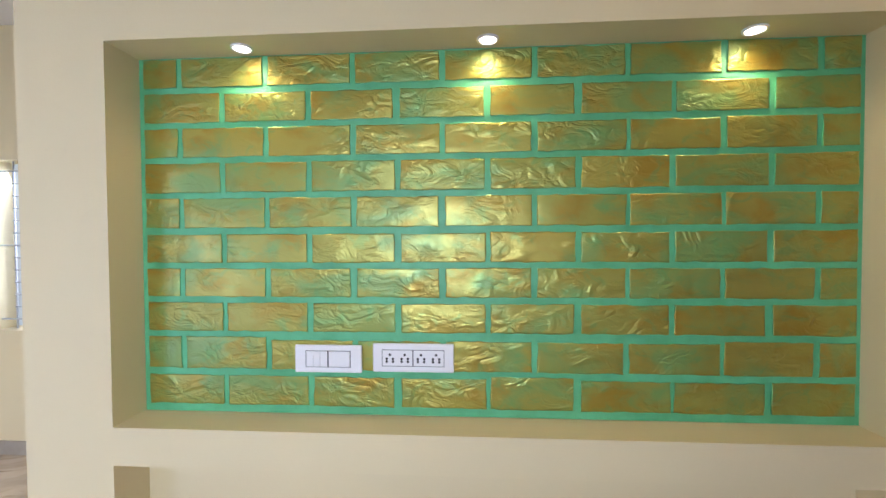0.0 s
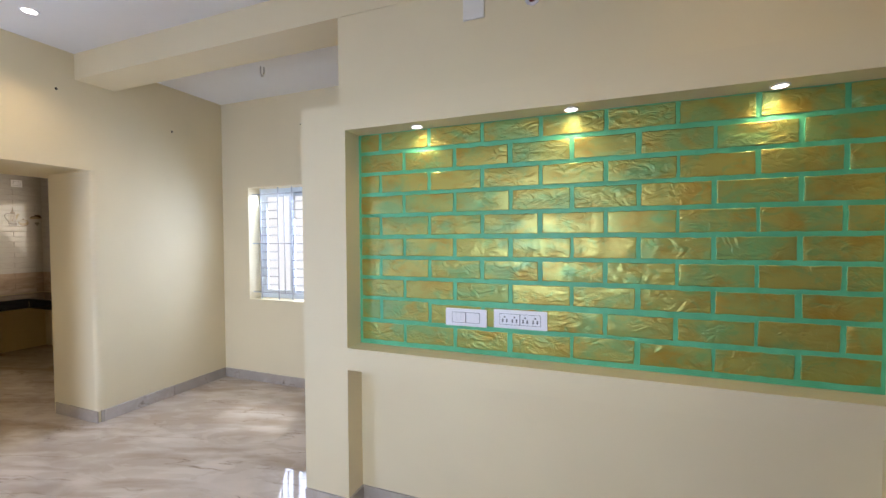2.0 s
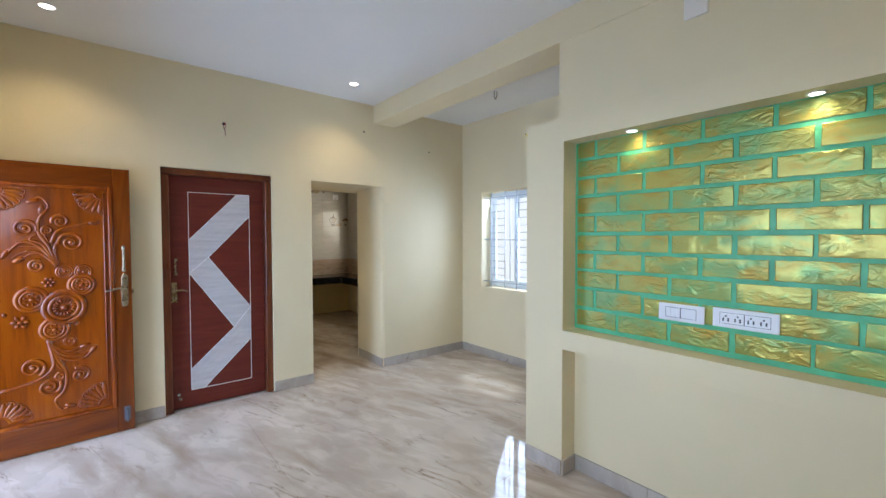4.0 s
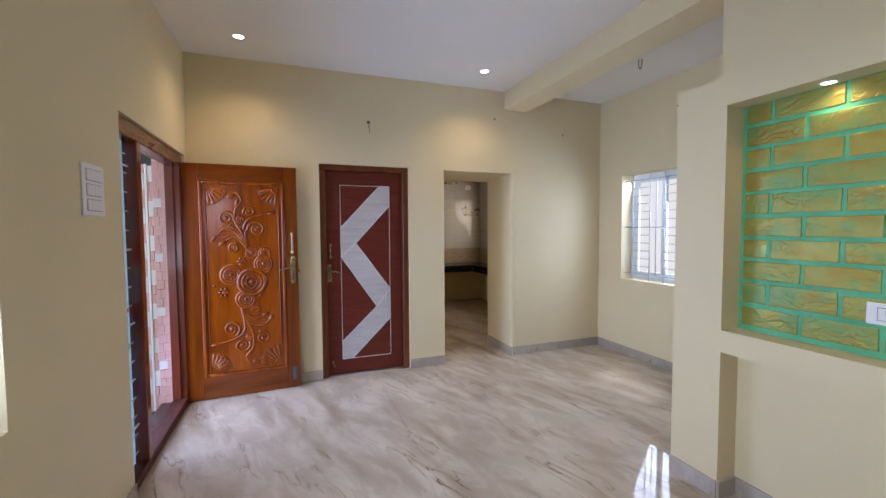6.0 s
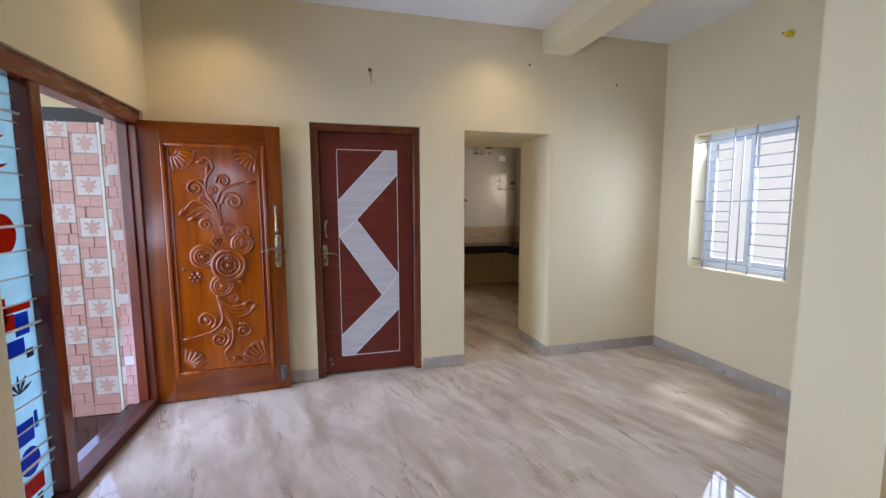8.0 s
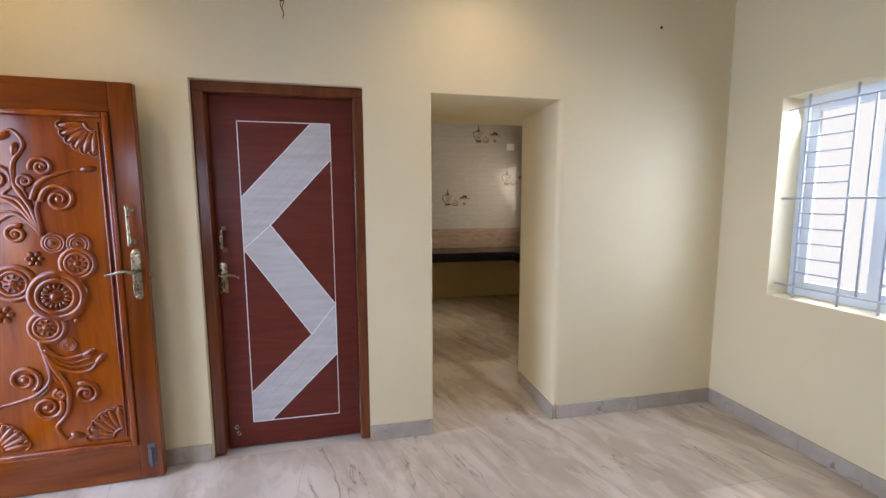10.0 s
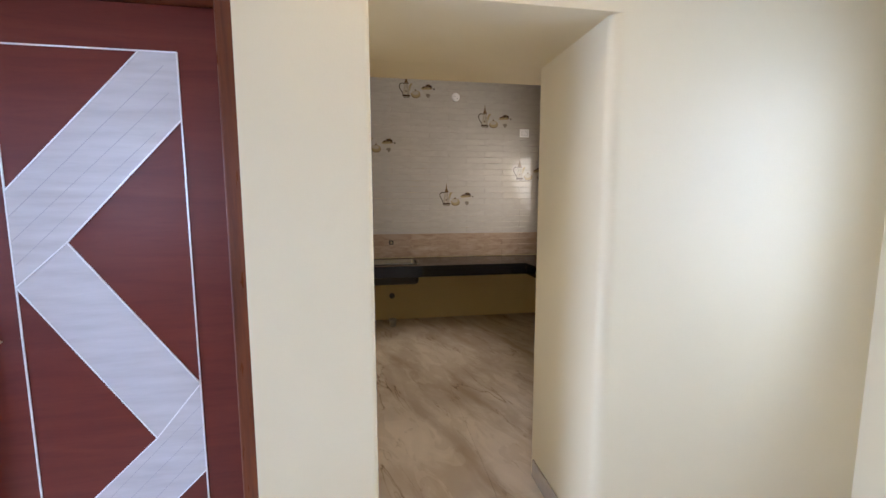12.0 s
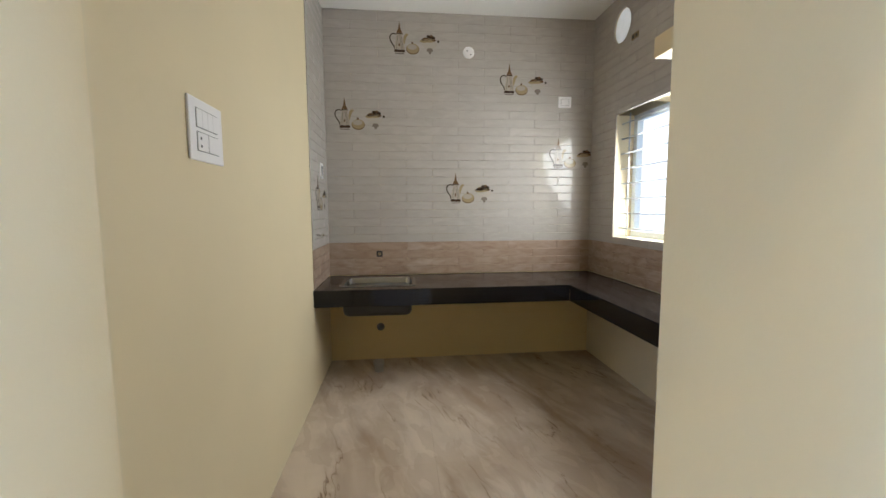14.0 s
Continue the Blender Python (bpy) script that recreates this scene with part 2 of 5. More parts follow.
# kitchen shell
wall_kitchen_west = thing("wall_kitchen_west", boxes((KX - 0.2, KX, KS - 0.2, KN + 0.23, 0, KTOP + 0.1)), KBOUNCE, "cream kitchen wall with tile above the counter", "wall", "structure")
wall_kitchen_south = thing("wall_kitchen_south", boxes((KX, -4.30, KS - 0.2, KS, 0, KTOP + 0.1)), KCREAM, "cream painted kitchen side wall", "wall", "structure")
ceiling_kitchen = thing("ceiling_kitchen", boxes((KX, OPX, KS, KN, KTOP, KTOP + 0.12)), WHITE, "white painted kitchen ceiling", "ceiling", "structure")
QX0, QX1, QZ0, QZ1 = -6.83, -5.62, 1.12, 2.10
HX, HZ, HR = -6.79, 2.775, 0.13


def holed(x0, x1, y0, y1, z0, z1, cx, cz, rad, n=32):
    """A wall slab with one round hole through it."""
    bm = bmesh.new()
    rings = []
    for y in (y0, y1):
        inner, outer = [], []
        for i in range(n):
            a = 2 * math.pi * i / n
            c, s = math.cos(a), math.sin(a)
            inner.append(bm.verts.new((cx + rad * c, y, cz + rad * s)))
            tx = (x1 - cx) / c if c > 1e-6 else (x0 - cx) / c if c < -1e-6 else 1e9
            tz = (z1 - cz) / s if s > 1e-6 else (z0 - cz) / s if s < -1e-6 else 1e9
            t = min(tx, tz)
            outer.append(bm.verts.new((cx + t * c, y, cz + t * s)))
        for i in range(n):
            j = (i + 1) % n
            bm.faces.new((inner[i], inner[j], outer[j], outer[i]))
        rings.append(inner)
    for i in range(n):
        j = (i + 1) % n
        bm.faces.new((rings[0][i], rings[0][j], rings[1][j], rings[1][i]))
    return bm


kn = merged(boxes((KX, QX0, KN, KN + 0.23, 0, QZ1), (QX0, QX1, KN, KN + 0.23, 0, QZ0), (QX1, OPX, KN, KN + 0.23, 0, QZ1), (HX + 0.4, OPX, KN, KN + 0.23, QZ1, KTOP + 0.1)),
            holed(KX, HX + 0.4, KN, KN + 0.23, QZ1, KTOP + 0.1, HX, HZ, HR))
wall_kitchen_north = thing("wall_kitchen_north", kn, KCREAM, "kitchen wall with a window and a round vent hole", "wall", "structure")
kitchen_loft = thing("kitchen_loft", block(OPX - 0.27, OPX - 0.0, KS, 1.70, 2.087, 2.19, 0.004), CREAM, "cream plastered loft slab over the opening", "loft", "structure")
# outside
ground = thing("ground", boxes((-60, 60, -60, 60, -0.6, -0.45)), mat("pale_concrete_ground", (0.55, 0.52, 0.47), 0.9), "pale dusty ground outside the house", "ground", "structure")
floor = thing("floor", boxes((WX - 0.3, EX + 0.25, SY - 0.23, NY + 0.2, -0.45, -0.008), (KX - 0.2, WX - 0.3, KS - 0.2, KN + 0.2, -0.45, -0.008)), GROUT, "polished beige marble tile floor with brown veins", "floor", "structure")
# ---- more materials ----
TEAK = wood("varnished_teak", (0.13, 0.019, 0.001), (0.29, 0.052, 0.001), (0.42, 0.094, 0.002), 0.16, "z", 0.7, 0.5)
STILE = wood("varnished_teak_border", (0.10, 0.016, 0.001), (0.19, 0.036, 0.002), (0.27, 0.058, 0.003), 0.17, "z", 0.7, 0.45)
FRAMEWOOD = wood("dark_red_polished_wood", (0.085, 0.014, 0.006), (0.16, 0.028, 0.010), (0.23, 0.046, 0.015), 0.22, "z", 0.8, 0.35)
HEADWOOD = wood("dark_red_polished_head", (0.085, 0.014, 0.006), (0.16, 0.028, 0.010), (0.23, 0.046, 0.015), 0.24, "x", 0.8, 0.3)
RAIL = wood("varnished_teak_rail", (0.10, 0.016, 0.001), (0.19, 0.036, 0.002), (0.27, 0.058, 0.003), 0.17, "y", 0.7, 0.45)
THRESH = wood("worn_threshold_wood", (0.045, 0.011, 0.008), (0.08, 0.02, 0.012), (0.12, 0.03, 0.018), 0.6, "x", 0.8)
JAMBWOOD = wood("brown_jamb_wood", (0.085, 0.020, 0.007), (0.155, 0.039, 0.012), (0.23, 0.065, 0.018), 0.32, "z", 0.8, 0.2)
LAMINATE = wood("red_brown_laminate", (0.112, 0.017, 0.011), (0.138, 0.023, 0.014), (0.160, 0.029, 0.017), 0.34, "y", 1.6)
BRASS = mat("antique_brass", (0.33, 0.26, 0.16), 0.34, 1.0)
STEEL = mat("brushed_steel", (0.48, 0.47, 0.45), 0.28, 1.0)
PLASTIC = mat("white_switch_plastic", (0.86, 0.85, 0.86), 0.32)
BLACK = mat("black_recess", (0.012, 0.012, 0.013), 0.6)
GREYLINE = mat("grey_module_line", (0.10, 0.10, 0.11), 0.5)
TRIMLINE = mat("bright_metal_inlay", (0.86, 0.85, 0.84), 0.3, 0.25)
PVC = mat("grey_white_pvc", (0.66, 0.71, 0.73), 0.35)
BARS = mat("blue_grey_enamel_bar", (0.44, 0.46, 0.50), 0.4)
ALU = mat("white_trim_strip", (0.82, 0.80, 0.78), 0.4)
WIRE = mat("red_wire", (0.22, 0.02, 0.02), 0.5)
YELLOW = mat("yellow_plastic_holder", (0.75, 0.62, 0.03), 0.4)
GRANITE = mat("black_granite", (0.010, 0.010, 0.012), 0.07, spec=0.35)
g = Nodes(GRANITE)
g.set(Base_Color=g.ramp(g.noise(g.mapped(), 260, 3, 0.7), [(0.55, (0.008, 0.008, 0.010)), (0.75, (0.05, 0.05, 0.055))]))
for m_, lo, hi in ((BRASS, 0.22, 0.36), (STEEL, 0.22, 0.3)):
    g = Nodes(m_)
    g.set(Roughness=g.span(g.noise(g.mapped(), 60, 3), 0.3, 0.7, lo, hi))
GREYPANEL = mat("pale_grey_veneer", (0.56, 0.54, 0.56), 0.33)
g = Nodes(GREYPANEL)
v_ = g.mapped((1, 1.6, 14), (38, 0, 0))
g.set(Base_Color=g.ramp(g.noise(v_, 2.2, 4, 0.6), [(0.25, (0.47, 0.44, 0.43)), (0.5, (0.55, 0.52, 0.51)), (0.75, (0.62, 0.59, 0.58))]))
GLASS = bpy.data.materials.new("clear_window_glass")
GLASS.use_nodes = True
g = Nodes(GLASS)
tr_ = g.add("BsdfTransparent")
gl_ = g.add("BsdfGlossy")
gl_.inputs["Roughness"].default_value = 0.02
mx_ = g.add("MixShader", g.add("LayerWeight", 0.12).outputs["Fresnel"], tr_.outputs[0], gl_.outputs[0])
g.t.links.new(mx_.outputs[0], g.t.nodes["Material Output"].inputs[0])


def stained(name, colour):
    """Milky leaded glass that lets daylight through."""
    m = mat(name, colour, 0.2)
    n = Nodes(m)
    t = n.add("BsdfTranslucent", (*colour, 1))
    mx = n.add("MixShader", 0.75, n.b.outputs[0], t.outputs[0])
    n.t.links.new(mx.outputs[0], n.t.nodes["Material Output"].inputs[0])
    c = n.mix(n.span(n.noise(n.mapped(), 14, 3), 0.35, 0.7, 0, 0.5), colour, tuple(a * 0.8 for a in colour))
    n.put(t.inputs[0], c)
    return m


MILK, RED, BLUE = stained("milky_glass", (0.58, 0.77, 0.84)), stained("red_glass", (0.85, 0.05, 0.02)), stained("blue_glass", (0.03, 0.14, 0.62))


def glow(name, colour, strength):
    m = bpy.data.materials.new(name)
    m.use_nodes = True
    n = Nodes(m)
    e = n.add("Emission", (*colour, 1), strength)
    n.t.links.new(e.outputs[0], n.t.nodes["Material Output"].inputs[0])
    return m


LENS = glow("lit_lamp_lens", (1.0, 0.93, 0.82), 9.0)


def gold_brick(name):
    """Olive green paint with gold rubbed over crumpled split stone."""
    m = mat(name, (0.3, 0.3, 0.1), 0.3)
    n = Nodes(m)
    shift = n.add("CombineXYZ", n.math("MULTIPLY", n.random(), 31.0), 0.0, n.math("MULTIPLY", n.random(), 17.0)).outputs[0]
    v = n.mapped((1, 1, 1.6), (0, 14, 0), shift)
    flow = n.mapped((1, 1, 1.5), (0, 8, 0))
    patch = n.noise(flow, 4.2, 4, 0.55, 0.8)
    other = n.noise(v, 6.5, 3, 0.5, 0.5)
    fine = n.noise(v, 38, 3, 0.5, 0.3)
    tone = n.mix(n.random(), (0.41, 0.35, 0.075), (0.32, 0.33, 0.08))
    c = n.mix(n.span(other, 0.48, 0.68, 0, 0.65), tone, (0.38, 0.215, 0.02))
    c = n.mix(n.span(patch, 0.47, 0.62, 0, 0.6), c, (0.11, 0.34, 0.115))
    c = n.mix(n.span(n.noise(v, 13, 4, 0.6, 0.8), 0.54, 0.64, 0, 0.4), c, (0.11, 0.36, 0.125))
    where = n.span(n.noise(v, 4.6, 2), 0.40, 0.54, 0.03, 1)
    crease = n.math("ABSOLUTE", n.math("SUBTRACT", n.noise(v, 12.0, 3, 0.5, 0.9), 0.5))
    chip = n.math("ABSOLUTE", n.math("SUBTRACT", n.noise(v, 24.0, 3, 0.55, 0.7), 0.5))
    n.set(Base_Color=c, Metallic=n.span(patch, 0.5, 0.66, 0.5, 0.15), Roughness=n.span(fine, 0.3, 0.7, 0.29, 0.42), Coat_Weight=0.12, Coat_Roughness=0.3)
    h = n.math("MULTIPLY", n.math("ADD", n.math("MULTIPLY", crease, 1.9), n.math("MULTIPLY", chip, 0.3)), where)
    h = n.math("ADD", h, n.math("MULTIPLY", n.noise(v, 9, 3, 0.5, 0.6), 0.35))
    n.bump(h, 1.0, 0.008)
    return m


GOLD = gold_brick("gold_rubbed_green_stone")
MORTAR = mat("green_painted_joint", (0.09, 0.46, 0.28), 0.45)
g = Nodes(MORTAR)
g.set(Base_Color=g.ramp(g.noise(g.mapped(), 11, 4), [(0.35, (0.075, 0.40, 0.19)), (0.65, (0.105, 0.50, 0.255))]))
g.bump(g.noise(g.mapped(), 60, 3), 0.2, 0.004)


def glazed(name, a, b, rough=0.1):
    """Glazed kitchen wall tile with brushed streaks."""
    m = mat(name, a, rough)
    n = Nodes(m)
    shift = n.add("CombineXYZ", n.math("MULTIPLY", n.random(), 9.0), n.math("MULTIPLY", n.random(), 23.0), n.math("MULTIPLY", n.random(), 5.0)).outputs[0]
    v = n.mapped((2, 2, 7), (0, 0, 0), shift)
    c = n.ramp(n.noise(v, 3, 4, 0.55, 0.8), [(0.3, b), (0.65, a)])
    c = n.mix(n.span(n.random(), 0, 1, 0, 0.45), c, b)
    n.set(Base_Color=c, Roughness=rough)
    n.bump(n.noise(n.mapped((1, 1, 1)), 11, 2), 0.05, 0.004)
    return m


TILEGREY = glazed("grey_white_glazed_tile", (0.50, 0.468, 0.43), (0.44, 0.405, 0.37), 0.05)
TILEBROWN = glazed("brown_glazed_border_tile", (0.46, 0.36, 0.28), (0.31, 0.215, 0.15), 0.08)
PINK = glazed("pink_porch_tile", (0.74, 0.44, 0.39), (0.62, 0.34, 0.30), 0.3)
LEAFTILE = mat("white_motif_tile", (0.74, 0.68, 0.66), 0.3)
LEAFRED = mat("pink_leaf_print", (0.66, 0.42, 0.38), 0.35)
MAROON = mat("dark_maroon_porch_stone", (0.05, 0.018, 0.018), 0.15)

# ---- shapes ----


def cyl(r, h, n=20, axis="z", at=(0, 0, 0), r2=None):
    bm = bmesh.new()
    bmesh.ops.create_cone(bm, cap_ends=True, segments=n, radius1=r, radius2=r if r2 is None else r2, depth=h)
    turn = {"z": Matrix(), "x": Matrix.Rotation(radians(90), 4, "Y"), "y": Matrix.Rotation(radians(-90), 4, "X")}[axis]
    bmesh.ops.transform(bm, matrix=Matrix.Translation(at) @ turn, verts=bm.verts[:])
    return bm


def turned(profile, n=20, axis="z", at=(0, 0, 0)):
    """A lathed solid from (radius, height) pairs."""
    bm = bmesh.new()
    rings = [[bm.verts.new((r * math.cos(2 * math.pi * i / n), r * math.sin(2 * math.pi * i / n), h)) for i in range(n)] for r, h in profile]
    for a, b in zip(rings, rings[1:]):
        for i in range(n):
            j = (i + 1) % n
            bm.faces.new((a[i], a[j], b[j], b[i]))
    bm.faces.new(rings[0][::-1]), bm.faces.new(rings[-1])
    turn = {"z": Matrix(), "x": Matrix.Rotation(radians(90), 4, "Y"), "y": Matrix.Rotation(radians(-90), 4, "X")}[axis]
    bmesh.ops.transform(bm, matrix=Matrix.Translation(at) @ turn, verts=bm.verts[:])
    return bm


def tube(points, radius, n=6, taper=None):
    """A tube along points; taper is the radius at the end."""
    bm = bmesh.new()
    pts = [Vector(p) for p in points]
    rings = []
    for i, p in enumerate(pts):
        d = (pts[min(i + 1, len(pts) - 1)] - pts[max(i - 1, 0)]).normalized()
        side = d.orthogonal() if abs(d.x) > 0.95 else d.cross(Vector((1, 0, 0))).normalized()
        side.normalize()
        up = d.cross(side)
        r_ = radius + ((taper - radius) * i / (len(pts) - 1) if taper is not None else 0)
        rings.append([bm.verts.new(p + r_ * (math.cos(2 * math.pi * k / n) * side + math.sin(2 * math.pi * k / n) * up)) for k in range(n)])
    for a, b in zip(rings, rings[1:]):
        for k in range(n):
            bm.faces.new((a[k], a[(k + 1) % n], b[(k + 1) % n], b[k]))
    bm.faces.new(rings[0][::-1]), bm.faces.new(rings[-1])
    return bm


def flowing(pts, steps=8):
    """A smooth line through points (Catmull-Rom)."""
    p = [Vector(q) for q in pts]
    p = [2 * p[0] - p[1], *p, 2 * p[-1] - p[-2]]
    out = []
    for i in range(1, len(p) - 2):
        for k in range(steps):
            t = k / steps
            out.append(0.5 * (2 * p[i] + (p[i + 1] - p[i - 1]) * t + (2 * p[i - 1] - 5 * p[i] + 4 * p[i + 1] - p[i + 2]) * t * t + (3 * p[i] - p[i - 1] - 3 * p[i + 1] + p[i + 2]) * t ** 3))
    return [*out, p[-2]]


def ring(cx, cz, rad, tubeR, x=0.0, n=28):
    """A raised ring lying on a face that looks along +x."""
    bm = bmesh.new()
    rings = []
    for i in range(n):
        a = 2 * math.pi * i / n
        rings.append([bm.verts.new((x + tubeR * math.sin(b), cx + (rad + tubeR * math.cos(b)) * math.cos(a), cz + (rad + tubeR * math.cos(b)) * math.sin(a))) for b in [math.pi * k / 4 for k in range(5)]])
    for i in range(n):
        a, b = rings[i], rings[(i + 1) % n]
        for k in range(4):
            bm.faces.new((a[k], a[k + 1], b[k + 1], b[k]))
    return bm


def dome(cy, cz, ry, rz, high, x=0.0, turn=0.0, n=12):
    """A low rounded boss on a face that looks along +x."""
    bm = bmesh.new()
    c, s = math.cos(turn), math.sin(turn)
    levels = [[bm.verts.new((x + high * math.sin(e), cy + math.cos(e) * (ry * math.cos(a) * c - rz * math.sin(a) * s), cz + math.cos(e) * (ry * math.cos(a) * s + rz * math.sin(a) * c))) for a in [2 * math.pi * k / n for k in range(n)]] for e in (0, 0.55, 1.1)]
    tip = bm.verts.new((x + high, cy, cz))
    for a, b in zip(levels, levels[1:]):
        for k in range(n):
            bm.faces.new((a[k], a[(k + 1) % n], b[(k + 1) % n], b[k]))
    for k in range(n):
        bm.faces.new((levels[-1][k], levels[-1][(k + 1) % n], tip))
    return bm


def plate(points, x0, x1):
    """A flat piece given by its outline in (y, z), from x0 to x1."""
    bm = bmesh.new()
    low, high = [bm.verts.new((x0, y, z)) for y, z in points], [bm.verts.new((x1, y, z)) for y, z in points]
    bm.faces.new(low[::-1]), bm.faces.new(high)
    for i in range(len(points)):
        j = (i + 1) % len(points)
        bm.faces.new((low[i], low[j], high[j], high[i]))
    return bm


def oval(cy, cz, ry, rz, n=20):
    return [(cy + ry * math.cos(2 * math.pi * i / n), cz + rz * math.sin(2 * math.pi * i / n)) for i in range(n)]


# ---- lamps set in the ceiling and in the niche ----


def downlight(name, at, label, rad, energy, group, spread=115):
    e = empty(name, at, label, "downlight", group=group)
    part("trim_ring", turned([(rad, 0), (rad, -0.004), (rad * 0.92, -0.007), (rad * 0.8, -0.006), (rad * 0.78, -0.001)], 28), PLASTIC, e, smooth=True)
    part("lens", turned([(rad * 0.77, -0.0012), (rad * 0.74, -0.004), (rad * 0.3, -0.0045)], 28), LENS, e, "glowing warm white lens")
    lamp(name + "_light", "SPOT", pose(at[0], at[1], at[2] - 0.012), energy, (1.0, 0.82, 0.56), spot_size=radians(spread), spot_blend=0.9, shadow_soft_size=0.03)


for x_ in (-0.61, 0.153, 0.918):
    downlight("niche_downlight", (x_, 1.357, 2.0985), "small round lit downlight under the niche top", 0.033, 3.6, "niche downlights", 150)
for x_, y_ in ((-3.13, -1.19), (-3.13, 0.945), (0.8, -1.19), (0.8, 0.945)):
    downlight("ceiling_downlight", (x_, y_, TOP), "round lit downlight recessed in the white ceiling", 0.05, 25.0 if x_ < 0 else 5.0, "ceiling downlights", 130)

# ---- main door ----
door_1 = empty("door_1", (0, 0, 0), "dark red polished wooden main door frame with sidelight", "door frame", "structure")
FY0, FY1 = SY - 0.125, SY - 0.018
part("jamb", block(D0, D0 + 0.075, FY0, FY1, 0, 2.0, 0.006), FRAMEWOOD, door_1)
part("jamb", block(-2.50, -2.425, FY0, FY1, 0.06, 2.0, 0.006), FRAMEWOOD, door_1)
part("jamb", block(-2.142, D1, FY0, FY1, 0, 2.0, 0.006), FRAMEWOOD, door_1)
part("head", block(D0, D1, FY0, FY1, 2.0, 2.098, 0.006), HEADWOOD, door_1)
part("threshold", block(D0 + 0.075, -2.142, FY0, FY1, 0, 0.06, 0.006), THRESH, door_1)
part("sill", block(D0, D1, SY - 0.23, FY0, -0.007, 0.014, 0.003), MAROON, door_1, "dark maroon stone sill")
part("rebate", block(D0 + 0.075, D0 + 0.095, FY0 + 0.0, FY0 + 0.06, 0.06, 2.0, 0.003), FRAMEWOOD, door_1)
side = part("sidelight", block(-2.425, -2.142, FY0 + 0.03, FY0 + 0.036, 0.06, 2.0, 0), MILK, door_1, "milky stained glass sidelight with red and blue shapes")
GY = FY0 + 0.038


def on_glass(name, outline, colour, out=0.003):
    bm = bmesh.new()
    lo = [bm.verts.new((x, GY, z)) for x, z in outline]
    hi = [bm.verts.new((x, GY + out, z)) for x, z in outline]
    bm.faces.new(lo), bm.faces.new(hi[::-1])
    for i in range(len(outline)):
        j = (i + 1) % len(outline)
        bm.faces.new((lo[i], lo[j], hi[j], hi[i]))
    part(name, bm, colour, side)


def rect(x0, x1, z0, z1):
    return [(x0, z0), (x1, z0), (x1, z1), (x0, z1)]


on_glass("red_disc", oval(-2.29, 1.33, 0.075, 0.085), RED)
for x0, x1, z0, z1, c_ in ((-2.26, -2.20, 0.95, 1.06, RED), (-2.40, -2.24, 0.99, 1.02, RED), (-2.30, -2.22, 0.92, 0.985, RED), (-2.38, -2.30, 0.88, 0.98, BLUE), (-2.34, -2.22, 0.80, 0.87, BLUE), (-2.39, -2.35, 0.77, 0.81, BLACK),
                           (-2.34, -2.24, 0.40, 0.50, BLUE), (-2.37, -2.35, 0.44, 0.52, BLUE), (-2.37, -2.25, 0.15, 0.23, RED), (-2.30, -2.26, 0.09, 0.12, BLUE), (-2.35, -2.32, 0.10, 0.135, BLACK), (-2.22, -2.20, 0.52, 0.56, BLUE)):
    on_glass("glass_piece", rect(x0, x1, z0, z1), c_)
on_glass("blue_disc", oval(-2.30, 0.31, 0.06, 0.065), BLUE)
for zc, dark in ((1.72, RED), (0.63, BLACK), (1.60, RED)):
    for k in range(5):
        a_ = radians(20 + 35 * k)
        on_glass("leaf_piece", [(-2.28, zc), (-2.28 + 0.05 * math.cos(a_ - 0.15), zc + 0.05 * math.sin(a_ - 0.15)), (-2.28 + 0.085 * math.cos(a_), zc + 0.085 * math.sin(a_)), (-2.28 + 0.05 * math.cos(a_ + 0.15), zc + 0.05 * math.sin(a_ + 0.15))], dark)
bar_me = mesh("bar", tube([(-2.425, 0, 0), (-2.142, 0, 0)], 0.0042, 8), ALU, True)
for k in range(17):
    part("bar", bar_me, None, door_1, at=(0, GY + 0.012, 0.13 + 0.112 * k))
tie_me = mesh("tie_bar", tube([(-2.44, 0, 0), (-2.142, 0, 0)], 0.006, 8), ALU, True)
for z_ in (0.30, 0.92, 1.36, 1.85):
    part("tie_bar", tie_me, None, door_1, at=(0, GY + 0.021, z_))

main_door = empty("main_door", (-3.452, -1.70, 0.006), "open varnished teak door leaf carved with scrolls and rosettes", "door", turn=2.8)
LW, LH, TH = 0.915, 2.027, 0.042
part("stile", block(-TH, 0, 0, 0.13, 0, LH, 0.004), STILE, main_door)
part("stile", block(-TH, 0, 0.81, LW, 0, LH, 0.004), STILE, main_door)
part("rail", block(-TH, 0, 0.13, 0.81, 1.885, LH, 0.003), RAIL, main_door)
part("rail", block(-TH, 0, 0.13, 0.81, 0, 0.19, 0.003), RAIL, main_door)
panel = part("panel", block(-TH + 0.006, -0.012, 0.13, 0.81, 0.19, 1.885, 0.002), TEAK, main_door)
# raised moulding round the carved field
for bm_ in (block(-0.013, 0.010, 0.132, 0.160, 0.192, 1.883, 0.007, 3), block(-0.013, 0.010, 0.780, 0.808, 0.192, 1.883, 0.007, 3),
            block(-0.013, 0.009, 0.160, 0.780, 1.855, 1.883, 0.007, 3), block(-0.013, 0.009, 0.160, 0.780, 0.192, 0.220, 0.007, 3)):
    part("moulding", bm_, TEAK, main_door, smooth=True)
for bm_ in (block(-0.013, -0.004, 0.178, 0.188, 0.238, 1.837, 0.004), block(-0.013, -0.004, 0.752, 0.762, 0.238, 1.837, 0.004)):
    part("bead", bm_, TEAK, main_door, smooth=True)
F = -0.011   # the carved field's face


